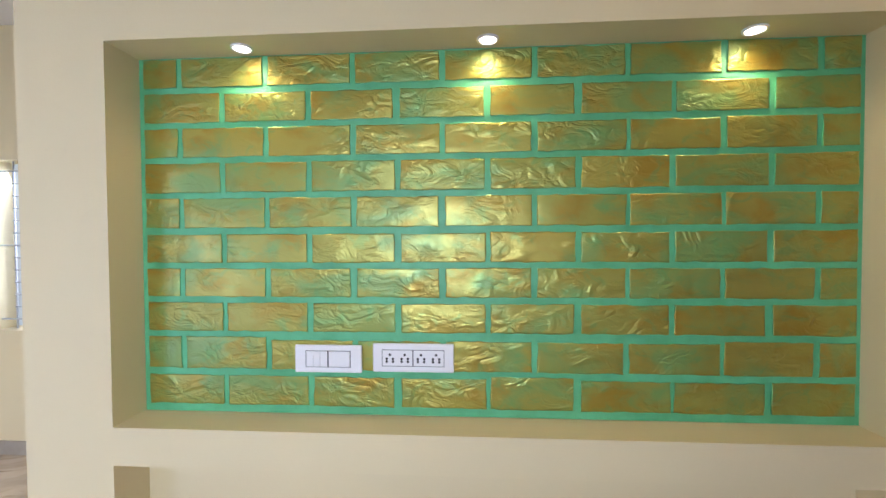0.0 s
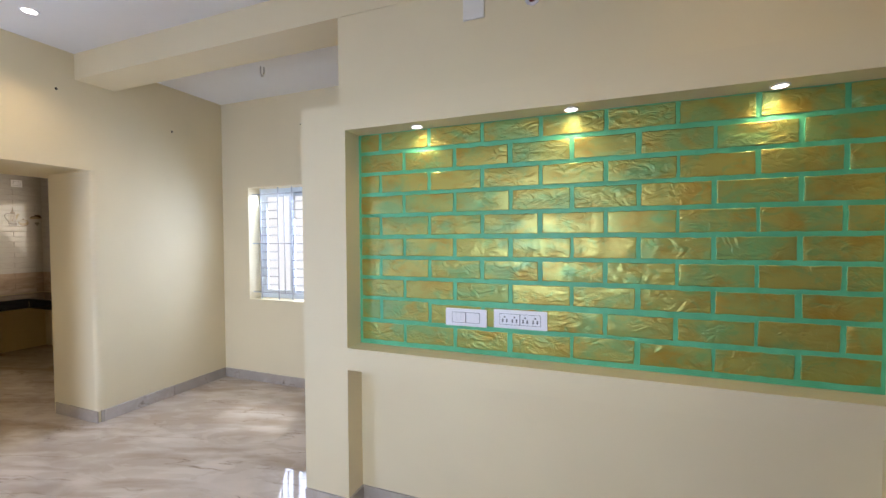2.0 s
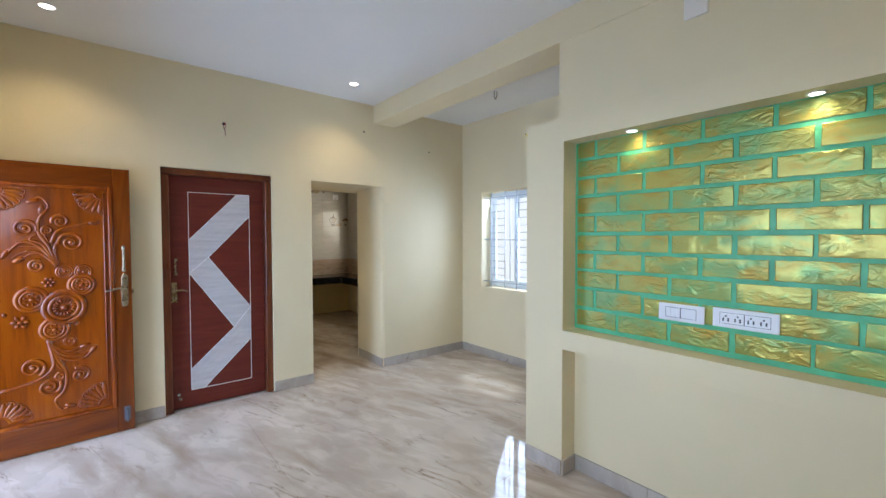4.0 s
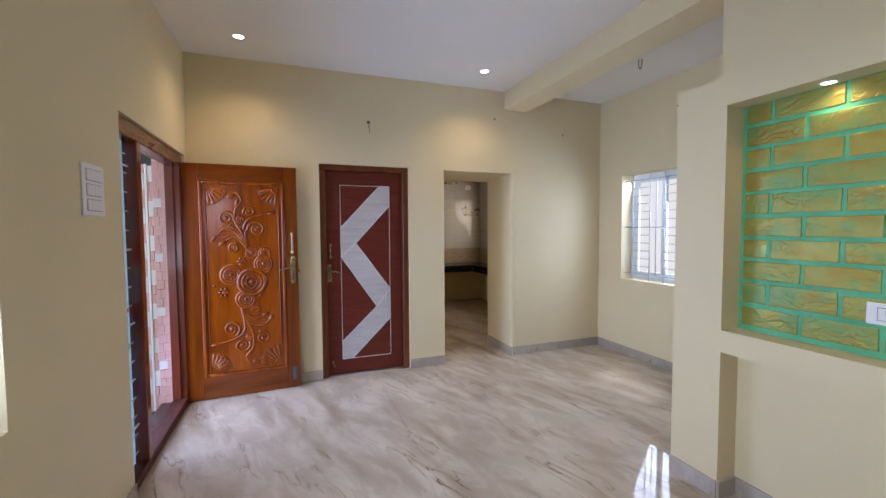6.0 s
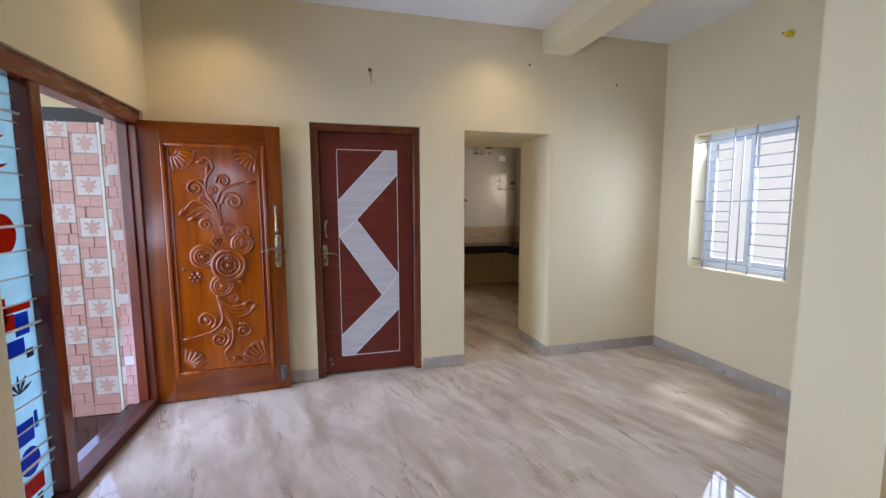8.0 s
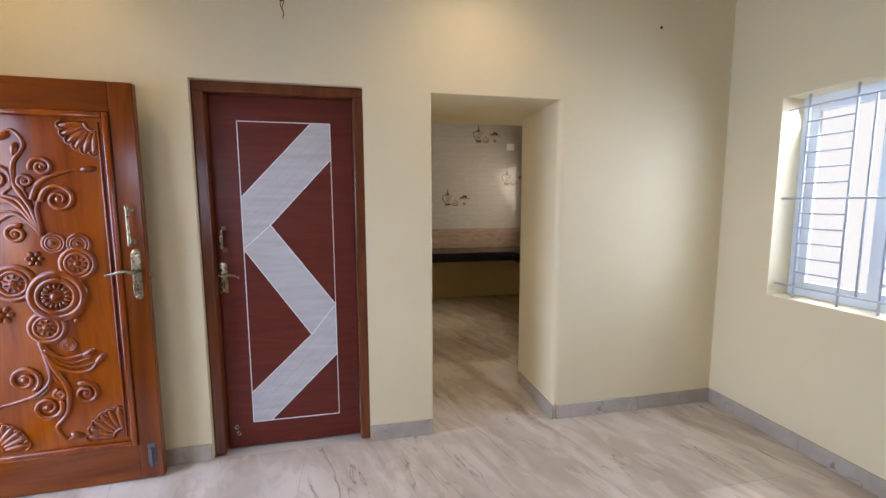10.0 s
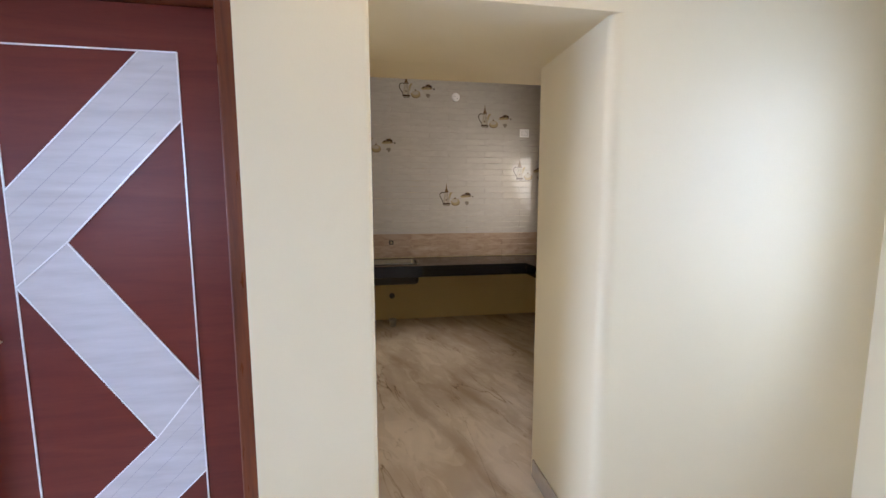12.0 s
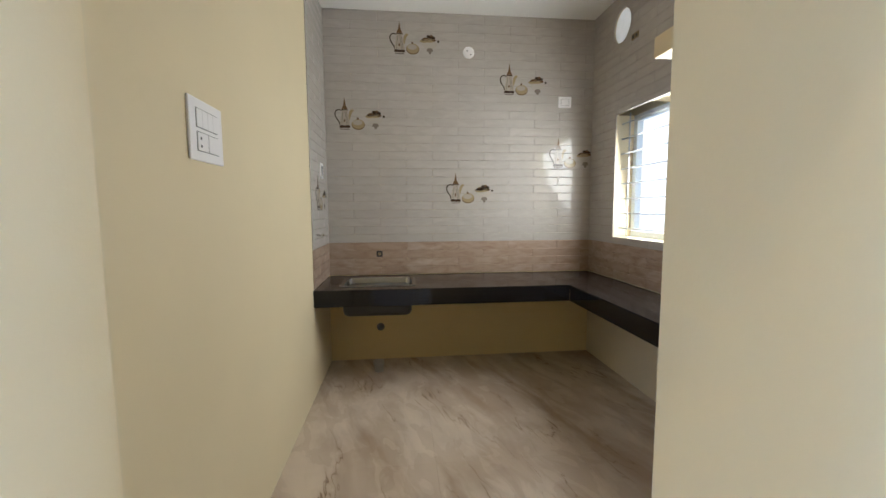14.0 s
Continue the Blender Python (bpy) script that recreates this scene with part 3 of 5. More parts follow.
def rosette(cy, cz, rad, petals=10):
    pieces = [dome(cy, cz, rad * 1.02, rad * 1.02, rad * 0.14, F, n=24), ring(cy, cz, rad * 1.0, rad * 0.20, F), ring(cy, cz, rad * 0.72, rad * 0.13, F + rad * 0.10), dome(cy, cz, rad * 0.24, rad * 0.24, rad * 0.34, F + rad * 0.04, n=14)]
    for k in range(petals):
        a = 2 * math.pi * k / petals
        pieces.append(dome(cy + rad * 0.45 * math.cos(a), cz + rad * 0.45 * math.sin(a), rad * 0.19, rad * 0.09, rad * 0.22, F + rad * 0.05, a, 8))
    return merged(*pieces)


def blossom(cy, cz, rad):
    pieces = [dome(cy, cz, rad * 0.3, rad * 0.3, rad * 0.45, F)]
    for k in range(6):
        a = 2 * math.pi * k / 6
        pieces.append(dome(cy + rad * 0.62 * math.cos(a), cz + rad * 0.62 * math.sin(a), rad * 0.36, rad * 0.26, rad * 0.34, F, a, 10))
    return merged(*pieces)


def scroll(cy, cz, rad, start, way, turns=1.7):
    pts = []
    for k in range(44):
        t = k / 43
        a = radians(start) + way * turns * 2 * math.pi * t
        q = rad * (1 - 0.82 * t)
        pts.append((F + 0.002, cy + q * math.cos(a), cz + q * math.sin(a)))
    return merged(tube(pts, 0.0125, 8, 0.0075), dome(cy, cz, rad * 0.26, rad * 0.26, 0.014, F))


def fan(cy, cz, rad, a0):
    """A scalloped quarter shell with a lobe at the end of each rib."""
    pieces = []
    for k in range(6):
        a = radians(a0 + 7 + 15.2 * k)
        c, d = math.cos(a), math.sin(a)
        pieces.append(dome(cy + rad * 0.62 * c, cz + rad * 0.62 * d, rad * 0.40, rad * 0.105, 0.009, F, a, 12))
        arc = [(F + 0.003, cy + rad * 0.90 * c + rad * 0.135 * math.cos(a + b), cz + rad * 0.90 * d + rad * 0.135 * math.sin(a + b)) for b in [radians(-95 + 19 * q) for q in range(11)]]
        pieces.append(tube(arc, 0.005, 7))
    heart = [(F + 0.002, cy + rad * 0.30 * math.cos(radians(a0 + 9 * q)), cz + rad * 0.30 * math.sin(radians(a0 + 9 * q))) for q in range(11)]
    pieces.append(tube(heart, 0.008, 7))
    return merged(*pieces)


for cy, cz, rad, n_ in ((0.526, 1.004, 0.108, 16), (0.36, 1.073, 0.078, 9), (0.622, 1.159, 0.070, 9), (0.471, 0.85, 0.072, 9), (0.532, 1.261, 0.044, 0), (0.633, 1.254, 0.046, 0), (0.547, 0.755, 0.031, 0)):
    part("rosette", rosette(cy, cz, rad, n_), TEAK, main_door, smooth=True)
for cy, cz, rad in ((0.449, 1.188, 0.042), (0.30, 0.923, 0.05)):
    part("blossom", blossom(cy, cz, rad), TEAK, main_door, smooth=True)
for cy, cz in ((0.226, 0.981), (0.592, 0.876)):
    part("bud", dome(cy, cz, 0.015, 0.015, 0.012, F), TEAK, main_door, smooth=True)
for cy, cz, rad, st, way in ((0.335, 1.568, 0.063, -20, 1), (0.517, 1.622, 0.048, 200, -1), (0.449, 1.556, 0.032, 260, -1), (0.572, 1.47, 0.072, 190, -1), (0.39, 1.308, 0.044, 60, 1),
                             (0.353, 0.595, 0.068, -60, 1), (0.436, 0.443, 0.064, 30, -1), (0.60, 0.497, 0.058, 120, -1), (0.493, 0.505, 0.027, 100, 1)):
    part("scroll", scroll(cy, cz, rad, st, way), TEAK, main_door, smooth=True)
STEMS = (((0.49, 1.299), (0.457, 1.435), (0.406, 1.536), (0.408, 1.636), (0.456, 1.721), (0.419, 1.787), (0.366, 1.76)),
         ((0.486, 1.316), (0.411, 1.435), (0.321, 1.476), (0.237, 1.384)), ((0.478, 1.333), (0.395, 1.401), (0.303, 1.35)), ((0.482, 1.33), (0.42, 1.46), (0.36, 1.49), (0.395, 1.53)),
         ((0.466, 1.469), (0.506, 1.554), (0.617, 1.604), (0.705, 1.618)), ((0.49, 1.31), (0.48, 1.42), (0.50, 1.49)),
         ((0.435, 0.782), (0.472, 0.657), (0.525, 0.529), (0.514, 0.406), (0.465, 0.339), (0.496, 0.264), (0.55, 0.285)), ((0.435, 0.782), (0.463, 0.605), (0.406, 0.521), (0.312, 0.485), (0.22, 0.467)),
         ((0.45, 0.74), (0.50, 0.70), (0.552, 0.687), (0.633, 0.709)), ((0.45, 0.72), (0.503, 0.637), (0.615, 0.612), (0.681, 0.679)))
FRONDS = (((0.49, 1.30), (0.44, 1.38), (0.36, 1.415), (0.27, 1.37)), ((0.488, 1.31), (0.43, 1.42), (0.34, 1.45), (0.25, 1.425)), ((0.486, 1.32), (0.44, 1.45), (0.38, 1.475), (0.29, 1.475)),
          ((0.484, 1.33), (0.452, 1.47), (0.43, 1.53), (0.425, 1.58)), ((0.44, 0.78), (0.488, 0.705), (0.555, 0.662), (0.64, 0.685)), ((0.442, 0.765), (0.495, 0.672), (0.575, 0.640), (0.655, 0.655)),
          ((0.438, 0.77), (0.475, 0.60), (0.505, 0.56), (0.535, 0.555)), ((0.437, 0.76), (0.455, 0.57), (0.40, 0.50), (0.335, 0.49)))
for s_ in FRONDS:
    part("frond", tube(flowing([(F + 0.001, y, z) for y, z in s_]), 0.010, 8, 0.004), TEAK, main_door, smooth=True)
for s_ in STEMS:
    part("stem", tube(flowing([(F + 0.002, y, z) for y, z in s_]), 0.0145, 8, 0.0065), TEAK, main_door, smooth=True)
for cy, cz, a0, rad in ((0.192, 1.835, -90, 0.150), (0.750, 1.835, 180, 0.155), (0.192, 0.242, 0, 0.150), (0.750, 0.242, 90, 0.165)):
    part("corner_fan", fan(cy, cz, rad, a0), TEAK, main_door, smooth=True)
for cy, cz, rot in ((0.237, 1.392, 60), (0.70, 1.615, 10), (0.378, 1.758, 200), (0.303, 1.352, 30), (0.22, 0.468, 10), (0.675, 0.672, 50), (0.63, 0.706, 20), (0.545, 0.283, -20), (0.42, 1.70, 80)):
    part("leaf", dome(cy, cz, 0.036, 0.017, 0.018, F, radians(rot), 12), TEAK, main_door, smooth=True)
lock = part("lock_plate", merged(block(0, 0.005, 0.850, 0.892, 0.985, 1.205, 0.012, 3), dome(0.871, 1.205, 0.018, 0.02, 0.006), dome(0.871, 0.985, 0.018, 0.02, 0.006)), BRASS, main_door, "antique brass lock plate", True)
part("lever", merged(cyl(0.011, 0.05, 14, "x", (0.028, 0.871, 1.112)), tube(flowing([(0.05, 0.871, 1.112), (0.052, 0.83, 1.118), (0.05, 0.79, 1.108), (0.048, 0.755, 1.102)]), 0.0085, 8, 0.006)), BRASS, lock, "curved brass lever", True)
part("keyhole", block(0.0045, 0.0062, 0.868, 0.874, 1.02, 1.045, 0), BLACK, lock)
part("pull_handle", merged(turned([(0.006, -0.10), (0.011, -0.094), (0.008, -0.08), (0.0075, 0), (0.008, 0.08), (0.011, 0.094), (0.006, 0.10)], 14, "z", (0.04, 0.866, 1.34)), cyl(0.006, 0.04, 10, "x", (0.02, 0.866, 1.26)), cyl(0.006, 0.04, 10, "x", (0.02, 0.866, 1.42)), cyl(0.013, 0.004, 14, "x", (0.002, 0.866, 1.26)), cyl(0.013, 0.004, 14, "x", (0.002, 0.866, 1.42))), BRASS, main_door, "slim brass pull handle", True)
part("latch", block(-0.03, -0.012, LW, LW + 0.012, 1.07, 1.10, 0.002), BRASS, main_door)
part("floor_bolt", merged(block(0, 0.005, 0.85, 0.888, 0.08, 0.19, 0.002), cyl(0.006, 0.10, 10, "z", (0.012, 0.869, 0.12)), block(0.004, 0.018, 0.862, 0.876, 0.15, 0.17, 0.002), block(0.004, 0.018, 0.862, 0.876, 0.09, 0.105, 0.002)), GREYLINE, main_door, "dark iron floor bolt")
hinge_me = mesh("hinge", merged(block(-0.035, 0.0, -0.006, 0.002, 0, 0.115, 0.001), cyl(0.006, 0.115, 12, "z", (0.004, -0.006, 0.0575)), *[cyl(0.0035, 0.004, 8, "x", (0.003, -0.018, 0.02 + 0.025 * k)) for k in range(4)], block(0.0, 0.002, -0.032, -0.006, 0, 0.115, 0.0005)), ALU)
for z_ in (0.20, 0.72, 1.27, 1.76):
    part("hinge", hinge_me, None, main_door, "pale metal butt hinge", at=(0, 0, z_))

# ---- room door with chevron inlay ----
door_2 = empty("door_2", (0, 0, 0), "brown wooden frame of the closed room door", "door frame", "structure")
JX0, JX1 = WX - 0.135, WX - 0.03
part("jamb", block(JX0, JX1, -0.578, -0.520, 0, 2.045, 0.008, 3), JAMBWOOD, door_2)
part("jamb", block(JX0, JX1, 0.250, 0.308, 0, 2.045, 0.008, 3), JAMBWOOD, door_2)
part("head", block(JX0, JX1, -0.578, 0.308, 2.045, 2.099, 0.008, 3), JAMBWOOD, door_2)
room_door = empty("room_door", (-3.692, -0.52, 0.006), "closed red-brown laminate door with grey zigzag inlay", "door")
part("leaf", block(-0.034, 0, 0.003, 0.767, 0, 2.036, 0.002), LAMINATE, room_door)
P0, P1, Q0, Q1 = 0.144, 0.640, 0.149, 1.900


def pu(u, z):
    return (P0 + (P1 - P0) * u, z)


part("inlay", plate([pu(0.79, Q1), pu(1, Q1), pu(1, 1.70), pu(0.30, 1.325), pu(0, 1.19), pu(0, 1.48)][::-1], 0.0, 0.0025), GREYPANEL, room_door, "pale grey diagonal inlay")
part("inlay", plate([pu(0, 1.187), pu(0.30, 1.322), pu(1, 0.843), pu(0.71, 0.665)][::-1], 0.0, 0.0022), GREYPANEL, room_door, "pale grey diagonal inlay")
part("inlay", plate([pu(1, 0.84), pu(1, 0.535), pu(0.205, Q0), pu(0, Q0), pu(0, 0.33), pu(0.71, 0.662)][::-1], 0.0, 0.0025), GREYPANEL, room_door, "pale grey diagonal inlay")


def strip(a, b, w=0.0022, h=0.0036):
    (y0, z0), (y1, z1) = a, b
    d = Vector((y1 - y0, z1 - z0)).normalized() * w
    return plate([(y0 - d.y, z0 + d.x), (y1 - d.y, z1 + d.x), (y1 + d.y, z1 - d.x), (y0 + d.y, z0 - d.x)], 0.0, h)


for a_, b_ in ((pu(0, Q0), pu(0, Q1)), (pu(1, Q0), pu(1, Q1)), (pu(0, Q0), pu(1, Q0)), (pu(0, Q1), pu(1, Q1)), (pu(0.79, Q1), pu(0, 1.48)), (pu(1, 1.70), pu(0.30, 1.323)), (pu(0, 1.188), pu(0.30, 1.323)),
               (pu(0.30, 1.323), pu(1, 0.842)), (pu(0, 1.188), pu(0.71, 0.664)), (pu(1, 0.842), pu(0.71, 0.664)), (pu(0.71, 0.664), pu(0, 0.33)), (pu(1, 0.535), pu(0.205, Q0))):
    part("inlay_strip", strip(a_, b_), TRIMLINE, room_door)
SCORE = mat("scored_line", (0.40, 0.38, 0.40), 0.5)
for u0, z0, u1, z1 in ((0.0, 1.255, 0.86, 1.66), (0.0, 1.33, 0.95, 1.78), (0.0, 1.405, 0.93, 1.86), (0.12, 0.18, 1.0, 0.61), (0.0, 0.21, 1.0, 0.69), (0.0, 0.275, 1.0, 0.765)):
    part("scored_line", strip(pu(u0 + 0.01, z0), pu(u1 - 0.01, z1), 0.0008, 0.0029), SCORE, room_door)
plate_ = part("lock_plate", merged(block(0, 0.004, 0.008, 0.050, 0.940, 1.115, 0.012, 3)), BRASS, room_door, "antique brass lock plate", True)
part("lever", merged(cyl(0.010, 0.045, 12, "x", (0.024, 0.029, 1.045)), tube(flowing([(0.046, 0.012, 1.048), (0.048, 0.05, 1.047), (0.047, 0.09, 1.047), (0.046, 0.122, 1.032)]), 0.008, 8, 0.005)), BRASS, plate_, "curved brass lever", True)
part("keyhole", block(0.0036, 0.0052, 0.026, 0.032, 0.965, 0.995, 0), BLACK, plate_)
part("pull_handle", merged(tube([(0.002, 0.045, 1.305), (0.028, 0.038, 1.298), (0.031, 0.036, 1.25), (0.028, 0.038, 1.198), (0.002, 0.045, 1.19)], 0.008, 8), block(0, 0.003, 0.034, 0.057, 1.298, 1.320, 0.001), block(0, 0.003, 0.034, 0.057, 1.175, 1.198, 0.001)), BRASS, room_door, "steel pull handle", True)
part("bolt_eye", merged(ring(0.05, 0.125, 0.010, 0.003, 0.0), ring(0.058, 0.085, 0.010, 0.003, 0.0)), STEEL, room_door)

# ---- east door, mostly out of sight ----
door_3 = empty("door_3", (0, 0, 0), "dark brown wooden door frame in the side opening", "door frame", "structure")
part("jamb", block(EX + 0.03, EX + 0.14, 1.135, 1.21, 0, 2.03, 0.006), JAMBWOOD, door_3)
part("jamb", block(EX + 0.03, EX + 0.14, 0.31, 0.385, 0, 2.03, 0.006), JAMBWOOD, door_3)
part("head", block(EX + 0.03, EX + 0.14, 0.31, 1.21, 2.03, 2.099, 0.006), JAMBWOOD, door_3)
side_door = empty("side_door", (EX + 0.10, 0.76, 0.004), "closed dark brown laminate door in the side opening", "door")
part("leaf", block(-0.015, 0.02, -0.372, 0.372, 0, 2.022, 0.002), LAMINATE, side_door)

# ---- windows ----


def window(name, label, x0, x1, z0, z1, wall, out, pattern=True):
    """A sliding window in a reveal with a welded bar grille; out is the way to the outside (+1 or -1 along y)."""
    e = empty(name, (0, 0, 0), label, "window", "structure")
    yf, yg = wall + out * 0.18, wall + out * 0.055
    ya, yb = sorted((yf - 0.025, yf + 0.025))
    part("window_frame", block(x0, x0 + 0.05, ya, yb, z0 + 0.045, z1 - 0.045, 0.004), PVC, e)
    part("window_frame", block(x1 - 0.05, x1, ya, yb, z0 + 0.045, z1 - 0.045, 0.004), PVC, e)
    part("window_frame", block(x0, x1, ya, yb, z0, z0 + 0.045, 0.004), PVC, e)
    part("window_frame", block(x0, x1, ya, yb, z1 - 0.045, z1, 0.004), PVC, e)
    mid = x0 + (x1 - x0) * 0.5
    for a, b, y in ((x0 + 0.05, mid + 0.03, yf - out * 0.012), (mid - 0.03, x1 - 0.05, yf + out * 0.012)):
        for p0, p1, q0, q1 in ((a, a + 0.045, z0 + 0.045, z1 - 0.045), (b - 0.06, b, z0 + 0.045, z1 - 0.045), (a + 0.045, b - 0.06, z0 + 0.045, z0 + 0.09), (a + 0.045, b - 0.06, z1 - 0.09, z1 - 0.045)):
            part("sash", block(p0, p1, y - 0.011, y + 0.011, q0, q1, 0.003), PVC, e)
        pane = part("pane", block(a + 0.04, b - 0.055, y - 0.002, y + 0.002, z0 + 0.085, z1 - 0.085, 0), GLASS, e)
        pane.visible_shadow = False
    w = x1 - x0
    xs = [x0 + w * f for f in (0.12, 0.39, 0.485, 0.60, 0.93)]
    zb, zm, zt = z0 + 0.07, (z0 + z1) / 2, z1 - 0.07
    long_me = mesh("bar", tube([(x0 - 0.0, 0, 0), (x1 + 0.0, 0, 0)], 0.006, 8), BARS, True)
    for z in (zb, zm, zt):
        part("bar", long_me, None, e, at=(0, yg, z))
    for i, x in enumerate(xs):
        a, b = (zb, zt) if i == 2 else (z0, z1)
        part("bar", tube([(x, yg + out * 0.009, a), (x, yg + out * 0.009, b)], 0.006, 8), BARS, e, smooth=True)
    for a, b in ((xs[0], xs[1]), (xs[3], xs[4])):
        short_me = mesh("bar", tube([(a, 0, 0), (b, 0, 0)], 0.005, 8), BARS, True)
        for lo, hi in ((zb, zm), (zm, zt)):
            for k in range(1, 6):
                part("bar", short_me, None, e, at=(0, yg, lo + (hi - lo) * k / 6))
    return e


window_1 = window("window_1", "sliding window with blue-grey bar grille in a cream reveal", NW0, NW1, NZ0, NZ1, NY, 1)
window_2 = window("window_2", "sliding window with bar grille beside the main door", W0, W1, 0.86, 2.08, SY, -1)
window_3 = empty("window_3", (0, 0, 0), "kitchen window with thin horizontal bars and white frame", "window", "structure")
yf = KN + 0.17
for x0, x1, z0, z1 in ((QX0, QX0 + 0.05, QZ0 + 0.05, QZ1 - 0.05), (QX1 - 0.05, QX1, QZ0 + 0.05, QZ1 - 0.05), (QX0, QX1, QZ0, QZ0 + 0.05), (QX0, QX1, QZ1 - 0.05, QZ1), (-6.28, -6.20, QZ0 + 0.05, QZ1 - 0.05)):
    part("window_frame", block(x0, x1, yf - 0.025, yf + 0.025, z0, z1, 0.004), PVC, window_3)
for x0, x1 in ((QX0 + 0.05, -6.28), (-6.20, QX1 - 0.05)):
    part("pane", block(x0, x1, yf - 0.002, yf + 0.002, QZ0 + 0.05, QZ1 - 0.05, 0), GLASS, window_3).visible_shadow = False
kbar = mesh("bar", tube([(QX0, 0, 0), (QX1, 0, 0)], 0.006, 8), BARS, True)
for k in range(8):
    part("bar", kbar, None, window_3, at=(0, KN + 0.05, QZ0 + 0.07 + 0.12 * k))
for x_ in (QX0 + 0.09, -6.225, QX1 - 0.09):
    part("bar", tube([(x_, KN + 0.06, QZ0), (x_, KN + 0.06, QZ1)], 0.006, 8), BARS, window_3, smooth=True)
# ---- switches, sockets and boxes ----


def facing(name, at, turn, label, category):
    """An Empty on a wall whose own +x looks out of the wall."""
    return empty(name, at, label, category, turn=turn)


def module(parent, y, z, w, h, rockers):
    """A black-lined module with its rockers; y and z are its middle on the plate."""
    part("module_line", block(0.0092, 0.0100, y - w / 2, y + w / 2, z - h / 2, z + h / 2, 0), GREYLINE, parent)
    step = (w - 0.004) / rockers
    for k in range(rockers):
        a = y - w / 2 + 0.002 + step * k
        part("rocker", block(0.0095, 0.0125, a + 0.0005, a + step - 0.0005, z - h / 2 + 0.002, z + h / 2 - 0.002, 0.001, 1), PLASTIC, parent)


# on the brick cladding, facing the room
niche_switch = facing("switch_board", (-0.361, 1.405, 1.114), -90, "white switch board with two modules on green bricks", "switch")
part("plate", block(0, 0.0095, -0.110, 0.110, -0.045, 0.045, 0.004), PLASTIC, niche_switch)
module(niche_switch, -0.037, 0, 0.074, 0.054, 3)
module(niche_switch, 0.037, 0, 0.074, 0.054, 1)
niche_socket = facing("socket_board", (-0.085, 1.405, 1.120), -90, "white socket board with four five-pin outlets on green bricks", "socket")
part("plate", block(0, 0.0095, -0.130, 0.130, -0.046, 0.046, 0.004), PLASTIC, niche_socket)
hole_me = mesh("pin_hole", cyl(0.0042, 0.0010, 10, "x"), BLACK)
for s_ in (-1, 1):
    part("module_line", block(0.0092, 0.0100, min(0, s_ * 0.1), max(0, s_ * 0.1), -0.027, 0.027, 0), GREYLINE, niche_socket)
    face_ = part("outlet_face", block(0.0095, 0.0115, min(0, s_ * 0.1) + 0.0018, max(0, s_ * 0.1) - 0.0018, -0.0252, 0.0252, 0.001, 1), PLASTIC, niche_socket)
    for c_ in (0.026, 0.074):
        for dy, dz in ((0, 0.011), (-0.010, -0.002), (0.010, -0.002), (-0.010, -0.011), (0.010, -0.011)):
            part("pin_hole", hole_me, None, face_, at=(0.0118, s_ * c_ + dy, dz))
hall_switch = facing("switch_board", (-1.765, SY, 1.652), 90, "white three-row switch board beside the main door", "switch")
part("plate", block(0, 0.0095, -0.108, 0.108, -0.115, 0.115, 0.004), PLASTIC, hall_switch)
for z_ in (-0.066, 0, 0.066):
    module(hall_switch, 0, z_, 0.150, 0.052, 4)
kitchen_switch = facing("switch_board", (-5.035, KS, 1.600), 90, "white two-row switch board on the kitchen side wall", "switch")
part("plate", block(0, 0.0095, -0.115, 0.115, -0.096, 0.096, 0.004), PLASTIC, kitchen_switch)
module(kitchen_switch, 0, 0.036, 0.15, 0.060, 4)
module(kitchen_switch, -0.037, -0.036, 0.074, 0.060, 1)
module(kitchen_switch, 0.037, -0.036, 0.074, 0.060, 1)
for dz in (0.010, -0.014):
    part("pin_hole", cyl(0.0045, 0.001, 10, "x", (0.0128, -0.052, -0.036 + dz)), BLACK, kitchen_switch)
counter_switch = facing("switch_box", (KX + 0.008, 2.592, 2.302), 0, "small white socket plate high on kitchen tiles", "switch")
part("plate", block(0, 0.009, -0.06, 0.06, -0.05, 0.05, 0.004), PLASTIC, counter_switch)
module(counter_switch, 0, 0, 0.075, 0.055, 1)
blank_plate = facing("blank_plate", (KX + 0.008, 1.719, 2.702), 0, "round white blank cover plate on kitchen tiles", "cover plate")
part("disc", turned([(0.050, 0), (0.050, 0.003), (0.044, 0.007), (0.01, 0.008)], 28, "x"), PLASTIC, blank_plate, smooth=True)
for dy, dz in ((-0.014, 0.012), (0.018, -0.016)):
    part("screw", cyl(0.0055, 0.002, 10, "x", (0.0085, dy, dz)), GREYLINE, blank_plate)
wall_box = facing("junction_box", (-0.321, PY, 2.685), -90, "white square junction box cover above the niche", "junction box")
part("cover", block(0, 0.012, -0.056, 0.056, -0.068, 0.068, 0.005), mat("ivory_cover_plastic", (0.78, 0.73, 0.64), 0.4), wall_box)
rose = facing("wall_light_point", (-0.029, PY, 2.665), -90, "round light point with dark red wires above the niche", "light point")
part("base", turned([(0.036, 0), (0.036, 0.006), (0.028, 0.010)], 20, "x"), PLASTIC, rose, smooth=True)
part("wire_bundle", merged(*[tube(flowing([(0.008, dy, 0.012), (0.030, dy * 1.4, 0.0), (0.022, dy * 0.6, -0.02), (0.012, dy, -0.008)]), 0.008, 7) for dy in (-0.009, 0.0, 0.010)]), WIRE, rose, smooth=True)
wire = facing("wire_tail", (WX, -0.10, 2.525), 0, "thin electric wire tail hanging from a hole", "wire")
part("hole", turned([(0.014, 0), (0.012, 0.0015)], 14, "x"), BLACK, wire)
